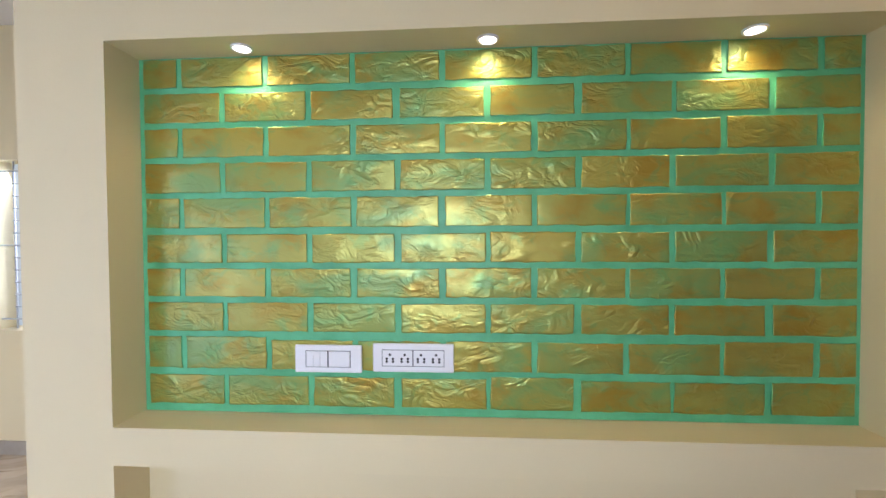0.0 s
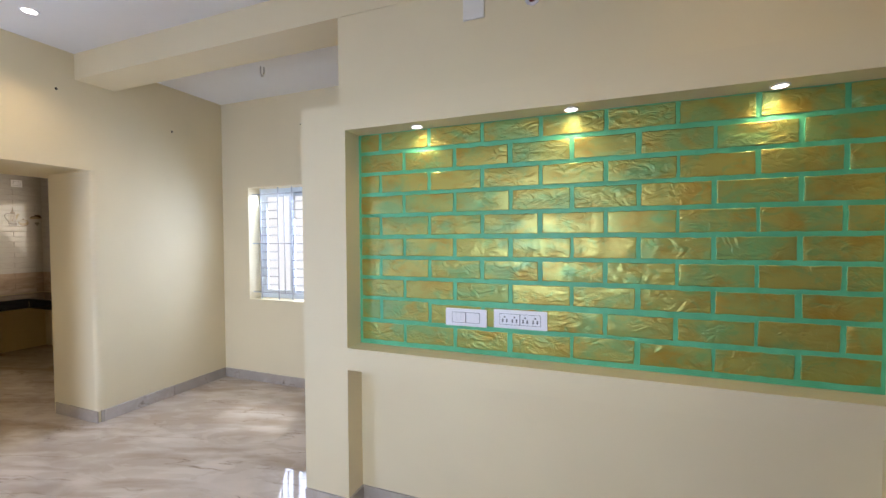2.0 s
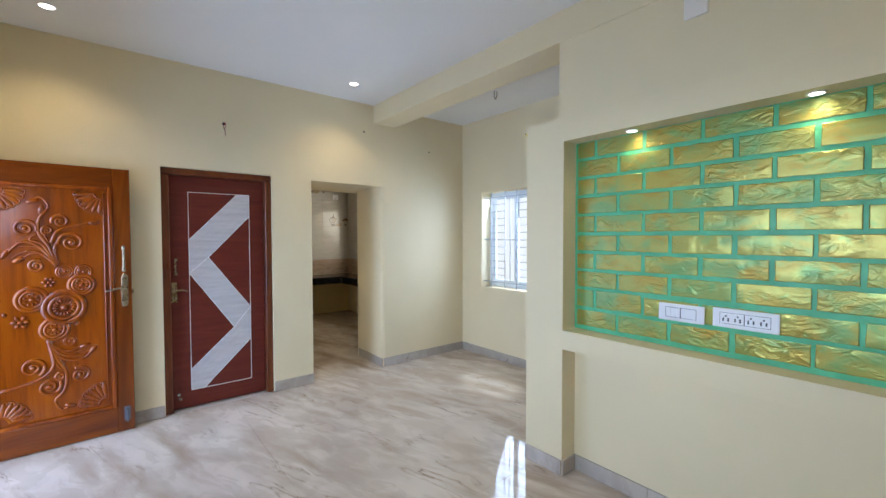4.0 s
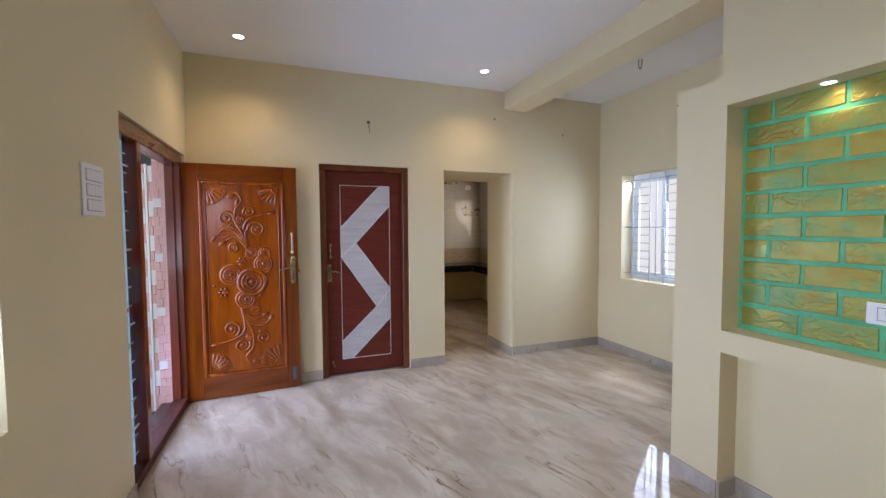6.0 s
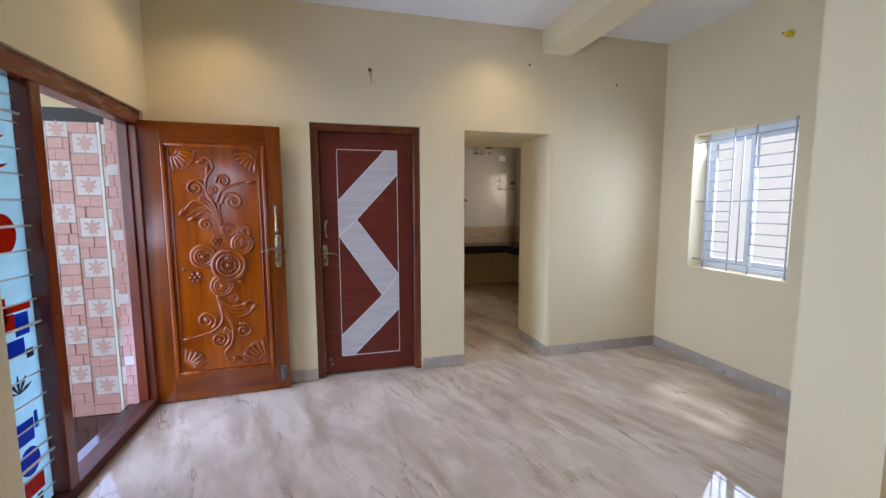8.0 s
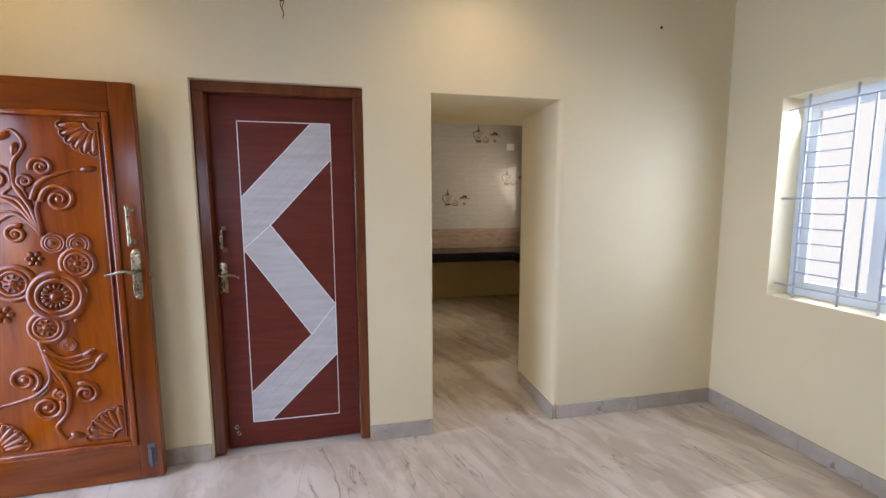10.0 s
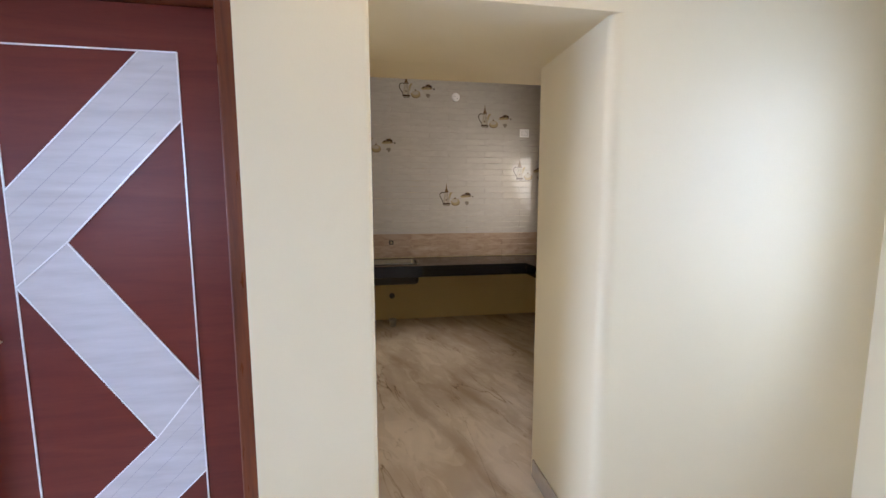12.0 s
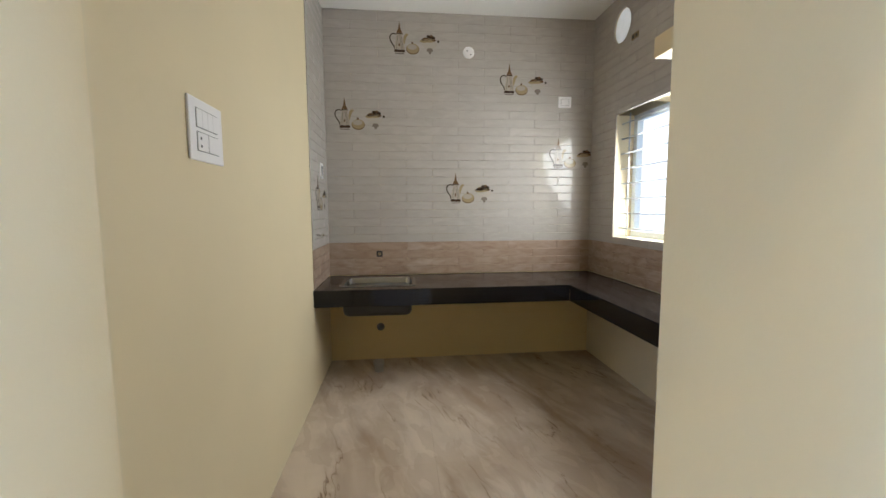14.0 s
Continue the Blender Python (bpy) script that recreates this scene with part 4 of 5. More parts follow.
part("strand", tube(flowing([(0.0, 0.0, 0.0), (0.018, 0.004, -0.004), (0.016, -0.004, -0.035), (0.014, 0.010, -0.075), (0.016, 0.006, -0.105)]), 0.0026, 6), WIRE, wire, smooth=True)
part("strand", tube(flowing([(0.0, 0.004, 0.0), (0.014, 0.008, 0.010), (0.018, 0.014, -0.02), (0.014, 0.004, -0.05)]), 0.0024, 6), WIRE, wire, smooth=True)
for y_, z_ in ((1.299, 2.675), (2.20, 2.563)):
    h_ = thing("wall_hole", turned([(0.010, 0), (0.009, 0.001)], 14, "x"), BLACK, "small dark drilled hole in cream wall", "hole")
    h_.matrix_world = pose(WX, y_, z_)
holder = facing("lamp_holder", (-2.463, NY, 2.637), -90, "yellow plastic lamp holder with short dark wires", "lamp holder")
part("cup", turned([(0.020, 0.0), (0.024, 0.02), (0.022, 0.045), (0.014, 0.055)], 16, "x", (0.0, 0.0, 0.0)), YELLOW, holder, smooth=True)
part("strand", tube(flowing([(0.03, 0.01, 0.0), (0.05, -0.02, 0.01), (0.04, -0.04, 0.02)]), 0.004, 6), BLACK, holder, smooth=True)
hook = empty("ceiling_hook", (-2.404, 2.142, TOP), "bare steel fan hook hanging from the ceiling", "hook")
part("rod", tube(flowing([(-0.018, 0, 0.0), (-0.018, 0, -0.055), (0.0, 0, -0.085), (0.018, 0, -0.055), (0.018, 0, -0.012)]), 0.006, 8), STEEL, hook, smooth=True)

# ---- skirting ----
skirting = empty("baseboard", (0, 0, 0), "grey marble skirting tiles along the walls", "baseboard", "structure")


def skirt(a, b, high=0.098, thick=0.011, size=0.6):
    """Skirting tiles from a to b, seen from the side on which they stand proud (to the left of a to b)."""
    a, b = Vector((*a, 0)), Vector((*b, 0))
    d = (b - a).normalized()
    total, s = (b - a).length, 0.0
    ang = math.degrees(math.atan2(d.y, d.x))
    while s < total - 0.004:
        w = min(size, total - s)
        part("tile", block(0.0008, w - 0.0008, 0, thick, 0.001, high, 0.0015, 1), SKIRT, skirting, at=tuple(a + d * s), turn=(0, 0, ang))
        s += w


skirt((WX, -0.582), (WX, SY))
skirt((WX, OP0 - 0.001), (WX, 0.31))
skirt((WX, NY), (WX, OP1 + 0.02))
skirt((WX + 0.01, OP1), (OPX + 0.03, OP1))
skirt((NW1 + 3.6, NY), (WX + 0.011, NY))
skirt((-1.0, FRONT), (-1.288, FRONT))
skirt((-1.0, PY - 0.0), (-1.0, FRONT - 0.0))
skirt((EX, PY), (-0.989, PY))
skirt((D1 + 0.0, SY), (EX, SY))
skirt((EX, SY), (EX, 0.31))

# ---- kitchen ----
CZ, CF, CN = 0.772, -6.575, 2.392     # counter height, front edge, inner edge of the other arm
counter = empty("kitchen_counter", (0, 0, 0), "black polished granite counter in an L with a deep front edge", "counter")
sx0, sx1, sy0, sy1 = -7.10, -6.72, 0.66, 1.20
part("slab", boxes((KX + 0.009, sx0, KS, KN - 0.009, CZ - 0.035, CZ), (sx0, sx1, KS, sy0, CZ - 0.035, CZ), (sx0, sx1, sy1, KN - 0.009, CZ - 0.035, CZ), (sx1, CF, KS, KN - 0.009, CZ - 0.035, CZ)), GRANITE, counter)
part("slab", block(CF, -4.6, CN, KN - 0.009, CZ - 0.035, CZ, 0.003), GRANITE, counter)
part("front_edge", block(CF - 0.02, CF + 0.002, KS + 0.001, CN, CZ - 0.125, CZ - 0.003, 0.004), GRANITE, counter)
part("front_edge", block(CF + 0.002, -4.6, CN - 0.002, CN + 0.02, CZ - 0.125, CZ - 0.003, 0.004), GRANITE, counter)
part("support", boxes((-4.7, -4.62, CN + 0.03, KN, 0, CZ - 0.035)), CREAM, counter)


def bowl(x0, x1, y0, y1, zt, deep, rim):
    """A pressed steel sink: rim, sloping walls, bottom."""
    bm = bmesh.new()

    def loop(d, z, n=5, rad=0.05):
        pts = []
        for cx, cy, a0 in ((x1 - d - rad, y1 - d - rad, 0), (x0 + d + rad, y1 - d - rad, 90), (x0 + d + rad, y0 + d + rad, 180), (x1 - d - rad, y0 + d + rad, 270)):
            for k in range(n + 1):
                a = radians(a0 + 90 * k / n)
                pts.append(bm.verts.new((cx + rad * math.cos(a), cy + rad * math.sin(a), z)))
        return pts

    loops = [loop(-rim, zt), loop(-rim + 0.004, zt + 0.004), loop(-0.004, zt + 0.004), loop(0.0, zt), loop(0.012, zt - deep * 0.9), loop(0.03, zt - deep)]
    for a, b in zip(loops, loops[1:]):
        for i in range(len(a)):
            j = (i + 1) % len(a)
            bm.faces.new((a[i], a[j], b[j], b[i]))
    bm.faces.new(loops[-1])
    return bm


sink = empty("sink", (0, 0, 0), "stainless steel single bowl sink set in the granite", "sink")
part("bowl", bowl(sx0 + 0.006, sx1 - 0.006, sy0 + 0.006, sy1 - 0.006, CZ + 0.001, 0.185, 0.03), mat("satin_sink_steel", (0.34, 0.33, 0.31), 0.24, 1.0), sink, smooth=True)
part("drain", turned([(0.028, 0), (0.028, 0.003), (0.012, 0.002)], 18, "z", ((sx0 + sx1) / 2, (sy0 + sy1) / 2, CZ - 0.184)), BLACK, sink)
under = facing("sink_shell", (0, 0, 0), 0, "dark underside of the sink below the counter", "sink shell")
part("shell", block(sx0, CF - 0.028, 0.675, 1.185, 0.560, CZ - 0.037, 0.045, 4), mat("dark_coated_steel", (0.03, 0.03, 0.03), 0.35, 0.3), under, smooth=True)
inlet = facing("water_inlet", (KX + 0.009, 0.921, 0.962), 0, "capped brass water inlet in the tile border", "water inlet")
part("socket", merged(block(0, 0.003, -0.026, 0.026, -0.026, 0.026, 0.001)), BLACK, inlet)
part("cap", turned([(0.014, 0.0), (0.014, 0.018), (0.011, 0.022)], 14, "x"), BRASS, inlet, smooth=True)
vent_pane = facing("vent_pane", (HX, KN + 0.012, HZ), -90, "round milky glass pane in the kitchen vent", "vent")
part("disc", turned([(HR - 0.002, -0.003), (HR - 0.002, 0.003)], 32, "x"), stained("white_vent_glass", (0.95, 0.95, 0.95)), vent_pane)
waste = facing("waste_pipe_hole", (KX, 0.919, 0.30), 0, "round open waste pipe end in the wall", "pipe")
part("pipe", turned([(0.034, 0), (0.034, 0.012), (0.026, 0.012), (0.025, 0.002)], 18, "x"), GREYLINE, waste, smooth=True)
stub = empty("floor_drain_pipe", (-6.98, 0.911, 0.0), "short cut grey drain pipe standing on the floor", "pipe")
part("pipe", turned([(0.038, 0), (0.038, 0.055), (0.046, 0.057), (0.046, 0.085), (0.039, 0.085), (0.036, 0.02)], 18), mat("dirty_grey_pipe", (0.46, 0.43, 0.39), 0.5), stub, smooth=True)
tap = facing("pipe_stub", (-6.72, KS + 0.009, 1.165), 90, "short steel pipe stub sticking out of side tiles", "pipe")
part("pipe", turned([(0.008, 0.0), (0.008, 0.04), (0.011, 0.042), (0.011, 0.055)], 12, "x"), STEEL, tap, smooth=True)
side_box = facing("socket_plate", (-6.98, KS + 0.009, 1.66), 90, "small white socket plate on side tiles", "socket")
part("plate", block(0, 0.009, -0.045, 0.045, -0.06, 0.06, 0.003), PLASTIC, side_box)
part("module_line", block(0.008, 0.0098, -0.028, 0.028, -0.04, 0.04, 0), GREYLINE, side_box)
wall_shelf = thing("loft_shelf", block(-5.80, OPX, 2.50, KN, 2.165, 2.275, 0.004), CREAM, "cream plastered concrete loft shelf on kitchen wall", "shelf")
wire_box = facing("wire_box", (-6.593, KN - 0.009, 2.621), -90, "open brown wiring box on the kitchen tiles", "wiring box")
part("frame", block(0, 0.006, -0.045, 0.045, -0.022, 0.022, 0.002), mat("dull_brown_card", (0.22, 0.16, 0.08), 0.7), wire_box)
part("slot", merged(block(0.005, 0.0068, -0.034, -0.006, -0.013, 0.013, 0), block(0.005, 0.0068, 0.010, 0.032, -0.013, 0.008, 0)), BLACK, wire_box)

# ---- porch outside the main door ----
porch_floor = thing("porch_floor", block(-4.6, 0.6, -4.2, SY - 0.231, -0.45, -0.07, 0.01), MAROON, "dark maroon polished porch floor", "porch floor", "structure")
porch_wall = thing("porch_wall", boxes((-3.80, -3.565, -4.2, SY - 0.231, -0.07, 2.02), (-3.80, -3.56, -4.2, SY - 0.231, 2.02, 2.11)), mat("dark_porch_band", (0.03, 0.03, 0.032), 0.5), "porch side wall under a dark band", "wall", "structure")
porch_wall_top = thing("porch_wall_upper", boxes((-3.80, -3.565, -4.2, SY - 0.231, 2.112, 2.9)), CREAM, "pale upper part of the porch side wall", "wall", "structure")
part("corner_trim", block(-3.566, -3.545, -1.968, -1.950, -0.065, 2.02, 0.002), ALU, porch_wall, "white corner trim strip")
rng = random.Random(5)


def porch_piece(y0, y1, z0, z1, proud, material):
    part("tile", block(-3.566, -3.555 + proud, y0 + 0.001, y1 - 0.001, z0 + 0.001, z1 - 0.001, 0.002, 1), material, porch_wall)


def leaf_print(yc, zc):
    pts = []
    for k in range(28):   # seven pointed lobes with notches, and a short stalk
        a = radians(-90) + 2 * math.pi * k / 28
        q = (0.024, 0.040, 0.058, 0.040)[k % 4] * (1.08 if 8 < k < 20 else 0.92)
        pts.append((yc + q * math.cos(a), zc + q * math.sin(a)))
    pts[0] = (yc - 0.003, zc - 0.062)
    part("leaf_print", plate(pts, -3.5486, -3.5474), LEAFRED, porch_wall, "pink printed leaf")


cols = ((-2.135, -1.97, 0.0), (-1.948, -1.905, 0.12), (-2.26, -2.135, 0.2), (-2.45, -2.26, 0.05), (-2.62, -2.45, 0.18), (-2.80, -2.62, 0.0))
for y0, y1, off in cols:
    z_, k = -0.068 + off * 0.5, 0
    if off:
        porch_piece(y0, y1, -0.068, z_, 0.0, PINK)
    while z_ < 2.0:
        if k % 3 == 2:
            h_ = min(0.135, 2.018 - z_)
            a, b = max(y0, y1 - 0.145), y1
            porch_piece(a, b, z_, z_ + h_, 0.006, LEAFTILE)
            if h_ > 0.1 and b - a > 0.1:
                leaf_print((a + b) / 2, z_ + h_ / 2)
            if a > y0 + 0.012:
                porch_piece(y0, a, z_, z_ + h_, 0.0, PINK)
        else:
            h_ = min(rng.choice((0.075, 0.078)), 2.018 - z_)
            cut = y0 + (y1 - y0) * rng.choice((0.35, 0.55, 0.7))
            porch_piece(y0, cut, z_, z_ + h_, rng.choice((0.0, 0.004, 0.008)), PINK)
            porch_piece(cut, y1, z_, z_ + h_, rng.choice((0.0, 0.004, 0.008)), PINK)
        z_ += h_
        k += 1
for k in range(27):   # tiles on the outer door reveal
    z0_ = -0.0 + 0.0755 * k
    c_ = (SY - 0.232 + (0.035, 0.062, 0.048)[k % 3])
    for a, b in ((SY - 0.232, c_), (c_, SY - 0.127)):
        part("tile", block(D0 + 0.0005, D0 + 0.008 + 0.003 * ((k * 7 + int(b * 100)) % 3), a + 0.001, b - 0.001, z0_ + 0.001, min(z0_ + 0.0745, 2.098), 0.002, 1), LEAFTILE if (k % 6 == 4 and a < c_ - 0.01) else PINK, wall_south)
porch_roof = thing("porch_roof", boxes((-4.6, 0.6, -4.2, SY - 0.231, 2.9, 3.0)), WHITE, "white porch roof slab", "roof", "structure")
# added glowing sheets stand in for the outdoors beyond windows and porch, lighting them
OUTGLOW = glow("backdrop_glow", (0.93, 0.97, 1.0), 0.9)
backdrop = thing("backdrop", boxes((-5, 26, 6.0, 6.05, -0.45, 4.6), (-30, -5, 6.0, 6.05, -0.45, 8.0), ), OUTGLOW, "added glowing backdrop sheet outside the house", "backdrop", "structure")
# stronger glow added on the south side to brighten porch wall and sidelight
south_glow_sheet = thing("backdrop_south", boxes((-30, 26, -12.0, -11.95, -0.45, 8.0)), glow("south_backdrop_glow", (0.66, 0.82, 1.0), 4.5), "added glowing backdrop sheet beyond the porch", "backdrop", "structure")
# ---- brick cladding ----
cladding = empty("brick_cladding", (0, 0, 0), "green and gold painted split stone bricks lining the niche", "brick cladding")
part("joint_bed", boxes((-0.999, EX - 0.001, PY - 0.007, PY - 0.001, 0.926, 2.099)), MORTAR, cladding, "green painted joints")


def split_stone(w, h, seed):
    """A stone brick face: a small uneven grid, pressed back at the edges; it looks along -y."""
    rr = random.Random(seed)
    bm = bmesh.new()
    nx, nz = max(4, int(w / 0.022)), 5
    off = Vector((rr.uniform(0, 50), rr.uniform(0, 50), 0))
    grid = []
    for j in range(nz + 1):
        row = []
        for i in range(nx + 1):
            x, z = w * i / nx, h * j / nz
            x = w * (0, 0.014, *[0.014 + 0.972 * q / (nx - 2) for q in range(1, nx - 2)], 0.986, 1)[i]
            z = h * (0, 0.035, 0.34, 0.66, 0.965, 1)[j]
            edge = i in (0, nx) or j in (0, nz)
            q = noise.fractal(Vector((x * 16, z * 30, 0)) + off, 1.0, 2.0, 4)
            y = -0.0042 - 0.0004 * q if edge else -0.0045 - 0.0005 * q
            if edge:
                x += rr.uniform(-0.0022, 0.0022)
                z += rr.uniform(-0.0022, 0.0022)
            row.append(bm.verts.new((x, y, z)))
        grid.append(row)
    for j in range(nz):
        for i in range(nx):
            bm.faces.new((grid[j][i], grid[j][i + 1], grid[j + 1][i + 1], grid[j + 1][i]))
    rim = [grid[0][i] for i in range(nx + 1)] + [grid[j][nx] for j in range(1, nz + 1)] + [grid[nz][i] for i in range(nx - 1, -1, -1)] + [grid[j][0] for j in range(nz - 1, 0, -1)]
    back = [bm.verts.new((v.co.x, 0.002, v.co.z)) for v in rim]
    for f in bm.faces:
        f.smooth = True
    for i in range(len(rim)):
        j = (i + 1) % len(rim)
        bm.faces.new((rim[j], rim[i], back[i], back[j])).material_index = 1
    return bm


LEVELS = (2.104, 1.992, 1.877, 1.763, 1.647, 1.530, 1.415, 1.302, 1.188, 1.063, 0.943)
EVEN = (-0.99, -0.859, -0.566, -0.277, 0.011, 0.30, 0.584, 0.869, 1.146, 1.268)
ODD = (-0.99, -0.714, -0.424, -0.133, 0.154, 0.436, 0.72, 1.01, 1.268)
bricks = {}
count = 0
for row_ in range(10):
    z1, z0 = LEVELS[row_] - 0.010, LEVELS[row_ + 1] + 0.010
    line = EVEN if row_ % 2 == 0 else ODD
    for a, b in zip(line, line[1:]):
        w, h = b - a - 0.018, z1 - z0
        key = (round(w, 2), round(h, 2), count % 6)
        if key not in bricks:
            bricks[key] = mesh("brick", split_stone(w, h, count + 100), GOLD)
            bricks[key].materials.append(MORTAR)
        part("brick", bricks[key], None, cladding, at=(a + 0.009, PY - 0.007, z0))
        count += 1

# ---- kitchen wall tiles ----
TW, THT = 0.46, 0.072
lay_ = random.Random(8)


def wall_tiles(parent, length, put, gaps=()):
    """Glazed brick-shaped tiles in running bond over a wall; put(s, z) gives the pose, gaps are (s0, s1, z0, z1) left free."""
    shared = {}
    z, row = 0.775, 0
    while z < KTOP - 0.01:
        h = min(THT, KTOP - z)
        s = -TW / 2 if row % 2 else 0.0
        while s < length - 0.01:
            a, b = max(s, 0.0), min(s + TW, length)
            pieces = [(a, b, z, z + h)]
            for g0, g1, q0, q1 in gaps:
                nxt = []
                for p0, p1, r0, r1 in pieces:
                    if p1 <= g0 or p0 >= g1 or r1 <= q0 + 0.001 or r0 >= q1 - 0.001:
                        nxt.append((p0, p1, r0, r1))
                    else:
                        nxt += [(p0, g0, r0, r1)] if g0 - p0 > 0.01 else []
                        nxt += [(g1, p1, r0, r1)] if p1 - g1 > 0.01 else []
                        nxt += [(max(p0, g0), min(p1, g1), r0, q0)] if q0 - r0 > 0.006 else []
                        nxt += [(max(p0, g0), min(p1, g1), q1, r1)] if r1 - q1 > 0.006 else []
                pieces = nxt
            for p0, p1, r0, r1 in pieces:
                brown = r0 < 1.055
                key = (round(p1 - p0, 3), round(r1 - r0, 3), brown)
                if key not in shared:
                    shared[key] = mesh("tile", block(-0.004, 0.008, 0.0002, p1 - p0 - 0.0002, 0.0002, r1 - r0 - 0.0002, 0.0034, 2), TILEBROWN if brown else TILEGREY)
                ob = part("tile", shared[key], None, parent)
                ob.matrix_basis = put(p0, r0) @ pose(0, 0, 0, 0, lay_.gauss(0, 0.09), lay_.gauss(0, 0.05))
            s += TW
        z += THT
        row += 1


wall_tiles(wall_kitchen_west, KN - KS, lambda s, z: pose(KX, KS + s, z))
wall_tiles(wall_kitchen_north, 2.75, lambda s, z: pose(KX + s, KN, z, 0, 0, -90), ((QX0 - KX, QX1 - KX, QZ0, QZ1), (HX - HR - KX, HX + HR - KX, HZ - HR, HZ + HR)))
wall_tiles(wall_kitchen_south, 0.66, lambda s, z: pose(KX + 0.66 - s, KS, z, 0, 0, 90))

part("tile", holed(HX - HR, HX + HR, KN - 0.0078, KN - 0.0002, HZ - HR, HZ + HR, HX, HZ, HR - 0.004), TILEGREY, wall_kitchen_north, "tile cut round the vent hole")

# ---- printed coffee sets on the kitchen tiles ----
INK, BEIGE, PALE = mat("dark_brown_print", (0.06, 0.04, 0.028), 0.15), mat("beige_print", (0.35, 0.275, 0.16), 0.1), mat("pale_pot_print", (0.42, 0.375, 0.31), 0.1)
BROWN, GREYINK = mat("brown_print", (0.15, 0.09, 0.045), 0.15), mat("grey_brown_print", (0.22, 0.19, 0.16), 0.15)
pot_side = ((0.036, 0.012), (0.050, 0.016), (0.053, 0.035), (0.047, 0.075), (0.038, 0.12), (0.030, 0.165), (0.027, 0.18), (0.034, 0.186), (0.032, 0.194))
pot_body = [(0.115 + w_, h_) for w_, h_ in pot_side] + [(0.115 - w_, h_) for w_, h_ in pot_side[::-1]]
lid_side = ((0.029, 0.194), (0.022, 0.215), (0.010, 0.232), (0.013, 0.238), (0.006, 0.255), (0.010, 0.263), (0.004, 0.275), (0.0015, 0.305))
pot_lid = [(0.115 + w_, h_) for w_, h_ in lid_side] + [(0.115 - w_, h_) for w_, h_ in lid_side[::-1]]


def stroke(points, wide):
    """A thin band along a line, tapering at both ends."""
    a, b = [], []
    for k, (y, z) in enumerate(points):
        y0, z0 = points[max(k - 1, 0)]
        y1, z1 = points[min(k + 1, len(points) - 1)]
        d = math.hypot(y1 - y0, z1 - z0)
        q = wide * (0.35 if k in (0, len(points) - 1) else 0.5)
        a.append((y - (z1 - z0) / d * q, z + (y1 - y0) / d * q))
        b.append((y + (z1 - z0) / d * q, z - (y1 - y0) / d * q))
    return a + b[::-1]


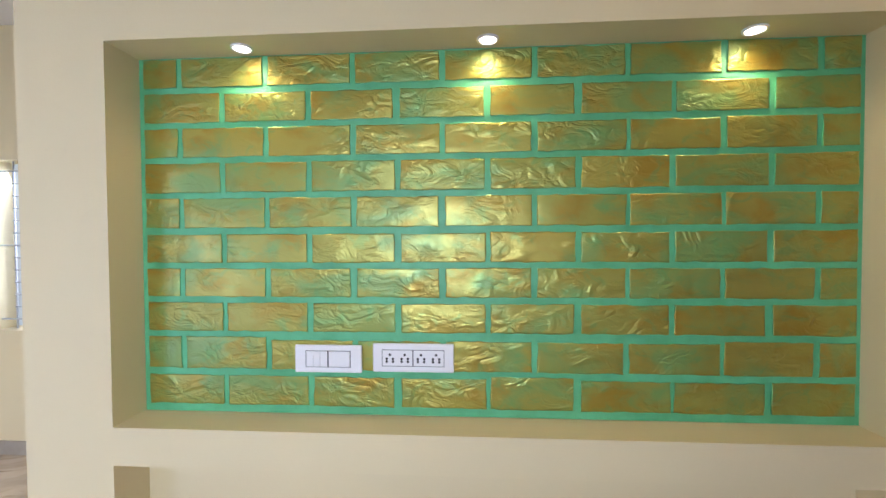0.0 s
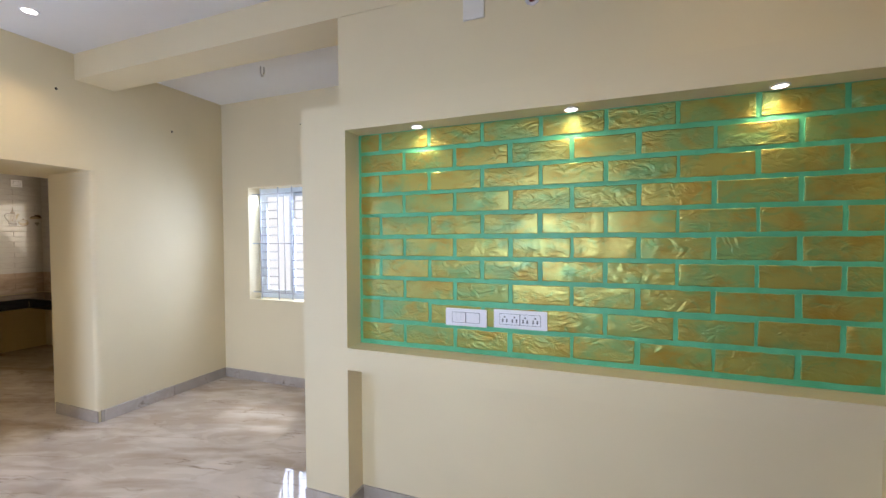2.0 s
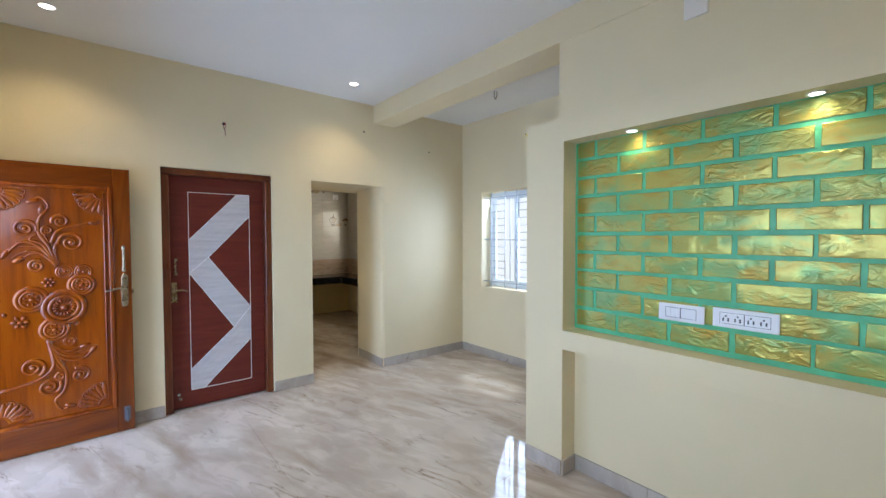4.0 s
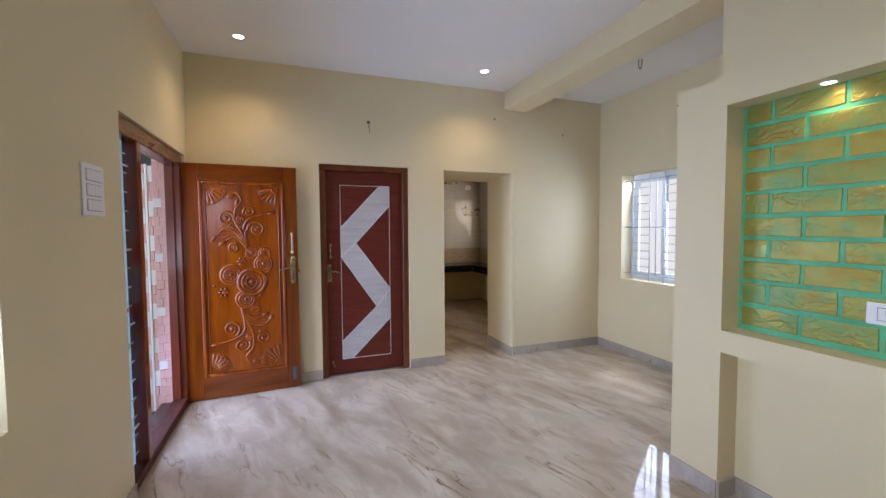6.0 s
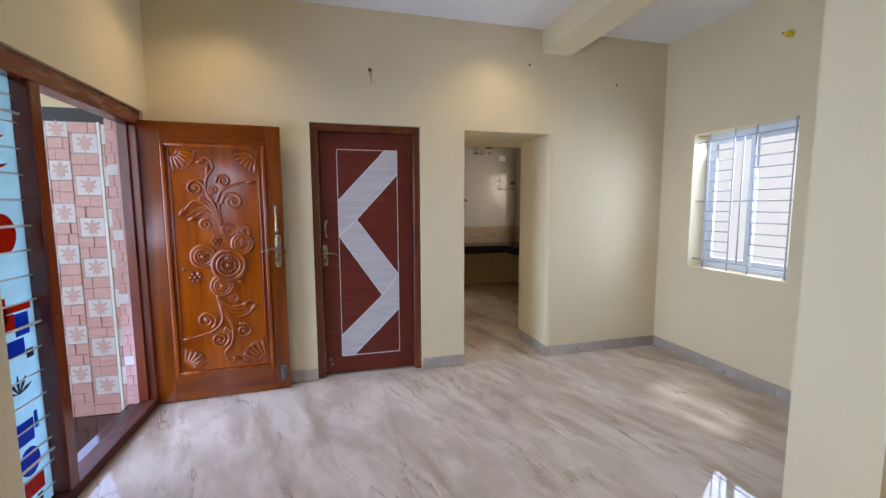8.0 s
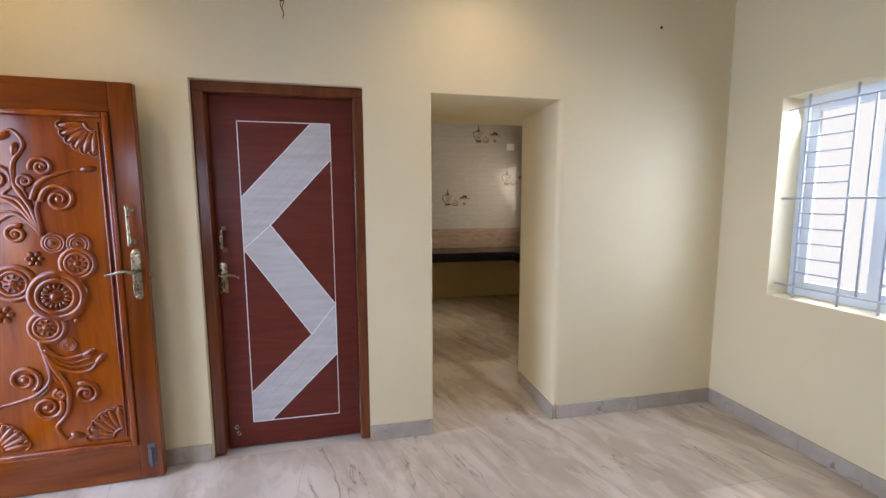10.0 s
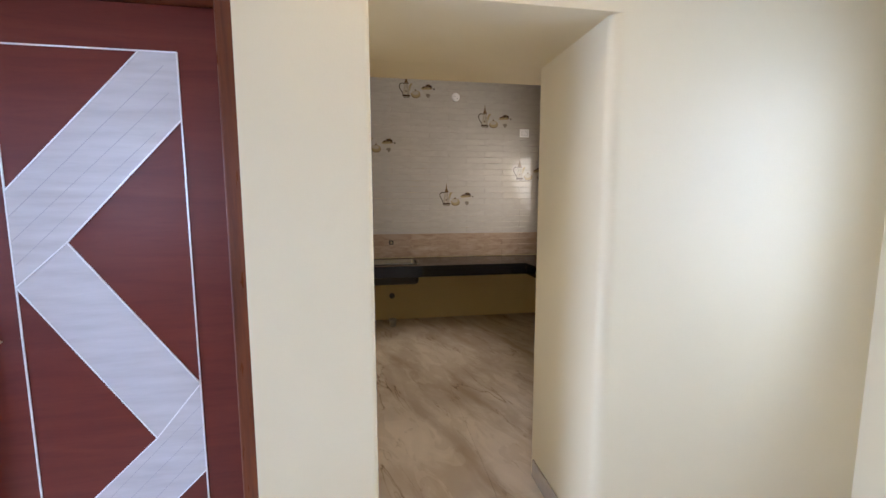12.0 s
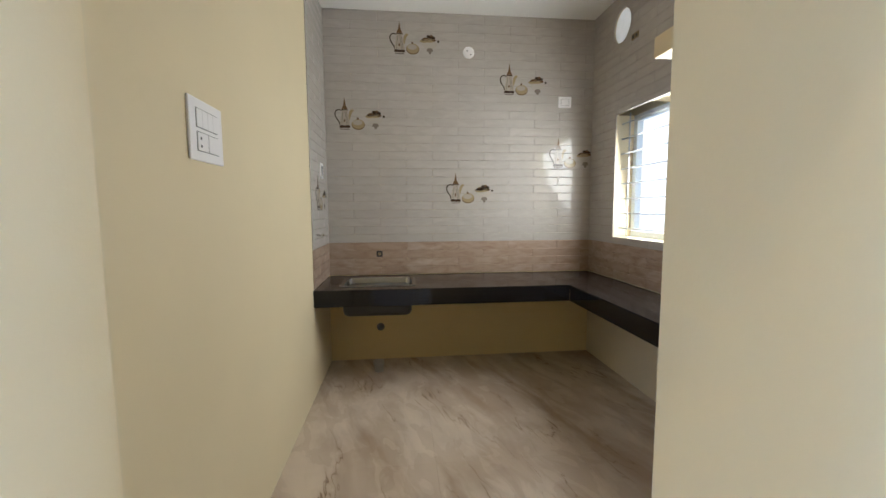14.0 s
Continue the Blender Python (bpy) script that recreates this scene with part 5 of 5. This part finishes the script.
def coffee_set(parent, m):
    def lay(name, outline, colour, deep):
        pts = [(0.115 + (y - 0.115) * 0.87, z * 0.87) for y, z in outline]
        ob = part(name, plate(pts, 0.0, deep), colour, parent)
        ob.matrix_basis = m
    lay("spout_print", [(0.150, 0.065), (0.166, 0.10), (0.180, 0.15), (0.205, 0.188), (0.180, 0.194), (0.158, 0.170), (0.148, 0.11)], BEIGE, 0.0012)
    lay("pot_print", pot_body, PALE, 0.0015)
    lay("pot_print", [(0.064, 0.016), (0.166, 0.016), (0.168, 0.035), (0.150, 0.042), (0.115, 0.038), (0.080, 0.042), (0.062, 0.035)], INK, 0.0019)
    lay("pot_print", [(0.070, 0.0), (0.160, 0.0), (0.158, 0.006), (0.072, 0.006)], INK, 0.0019)
    lay("lid_print", pot_lid, BROWN, 0.0017)
    lay("pot_print", [(0.080, 0.184), (0.150, 0.184), (0.148, 0.192), (0.082, 0.192)], INK, 0.0020)
    for y0, y1 in ((0.086, 0.100), (0.133, 0.118), (0.148, 0.130)):
        lay("pot_print", stroke([(y0, 0.045), (y0 * 0.8 + y1 * 0.2, 0.09), (y1, 0.175)], 0.006), GREYINK, 0.0018)
    lay("pot_print", oval(0.112, 0.085, 0.008, 0.016, 10), BROWN, 0.0019)
    lay("handle_print", stroke([(0.086, 0.180), (0.060, 0.192), (0.034, 0.180), (0.022, 0.155), (0.026, 0.125), (0.044, 0.095), (0.062, 0.070), (0.066, 0.045)], 0.011), INK, 0.0016)
    lay("jar_print", oval(0.244, 0.048, 0.065, 0.050), BROWN, 0.0014)
    lay("jar_print", oval(0.244, 0.053, 0.062, 0.047), BEIGE, 0.0017)
    lay("jar_print", oval(0.238, 0.068, 0.046, 0.026), PALE, 0.0020)
    lay("jar_print", oval(0.240, 0.106, 0.010, 0.012, 10), BROWN, 0.0019)
    lay("bowl_print", [(0.330, 0.120), (0.490, 0.120), (0.482, 0.090), (0.455, 0.062), (0.430, 0.050), (0.390, 0.050), (0.362, 0.062), (0.338, 0.090)], mat("grey_bowl_print", (0.47, 0.43, 0.37), 0.1), 0.0013)
    lay("bowl_print", [(0.392, 0.062), (0.432, 0.062), (0.446, 0.034), (0.428, 0.028), (0.420, 0.006), (0.404, 0.006), (0.398, 0.028), (0.376, 0.034)], GREYINK, 0.0018)
    for cy, cz, ry, rz, c in ((0.355, 0.128, 0.040, 0.016, BEIGE), (0.372, 0.146, 0.034, 0.016, BROWN), (0.410, 0.136, 0.050, 0.020, BEIGE), (0.415, 0.156, 0.026, 0.014, INK), (0.398, 0.172, 0.018, 0.013, INK), (0.425, 0.176, 0.018, 0.012, BROWN), (0.447, 0.160, 0.020, 0.014, INK), (0.345, 0.140, 0.016, 0.010, INK), (0.452, 0.138, 0.020, 0.012, BROWN), (0.495, 0.128, 0.011, 0.011, INK)):
        lay("bowl_print", oval(cy, cz, ry, rz, 12), c, 0.0022)


for y_, z_ in ((1.009, 2.673), (0.535, 2.036), (1.967, 2.356), (2.428, 1.721), (1.488, 1.406)):
    coffee_set(wall_kitchen_west, pose(KX + 0.0085, y_, z_))
coffee_set(wall_kitchen_south, pose(-6.72, KS + 0.0085, 1.35, 0, 0, 90))
# ---- floor tiles ----


def tile_floor(x0, x1, y0, y1, size, gap, name="tile"):
    shared = {}
    x = x0
    while x < x1 - 0.02:
        w = min(size, x1 - x)
        y = y0
        while y < y1 - 0.02:
            d = min(size, y1 - y)
            key = (round(w, 3), round(d, 3))
            if key not in shared:
                shared[key] = mesh("tile", block(gap / 2, w - gap / 2, gap / 2, d - gap / 2, -0.008, 0, 0.0006, 1), FLOOR)
            part("tile", shared[key], None, floor, at=(x, y, 0))
            y += size
        x += size


tile_floor(WX - 0.005, EX, SY, NY, 0.8, 0.0006)
tile_floor(KX, WX - 0.005, KS, KN, 0.8, 0.0006)
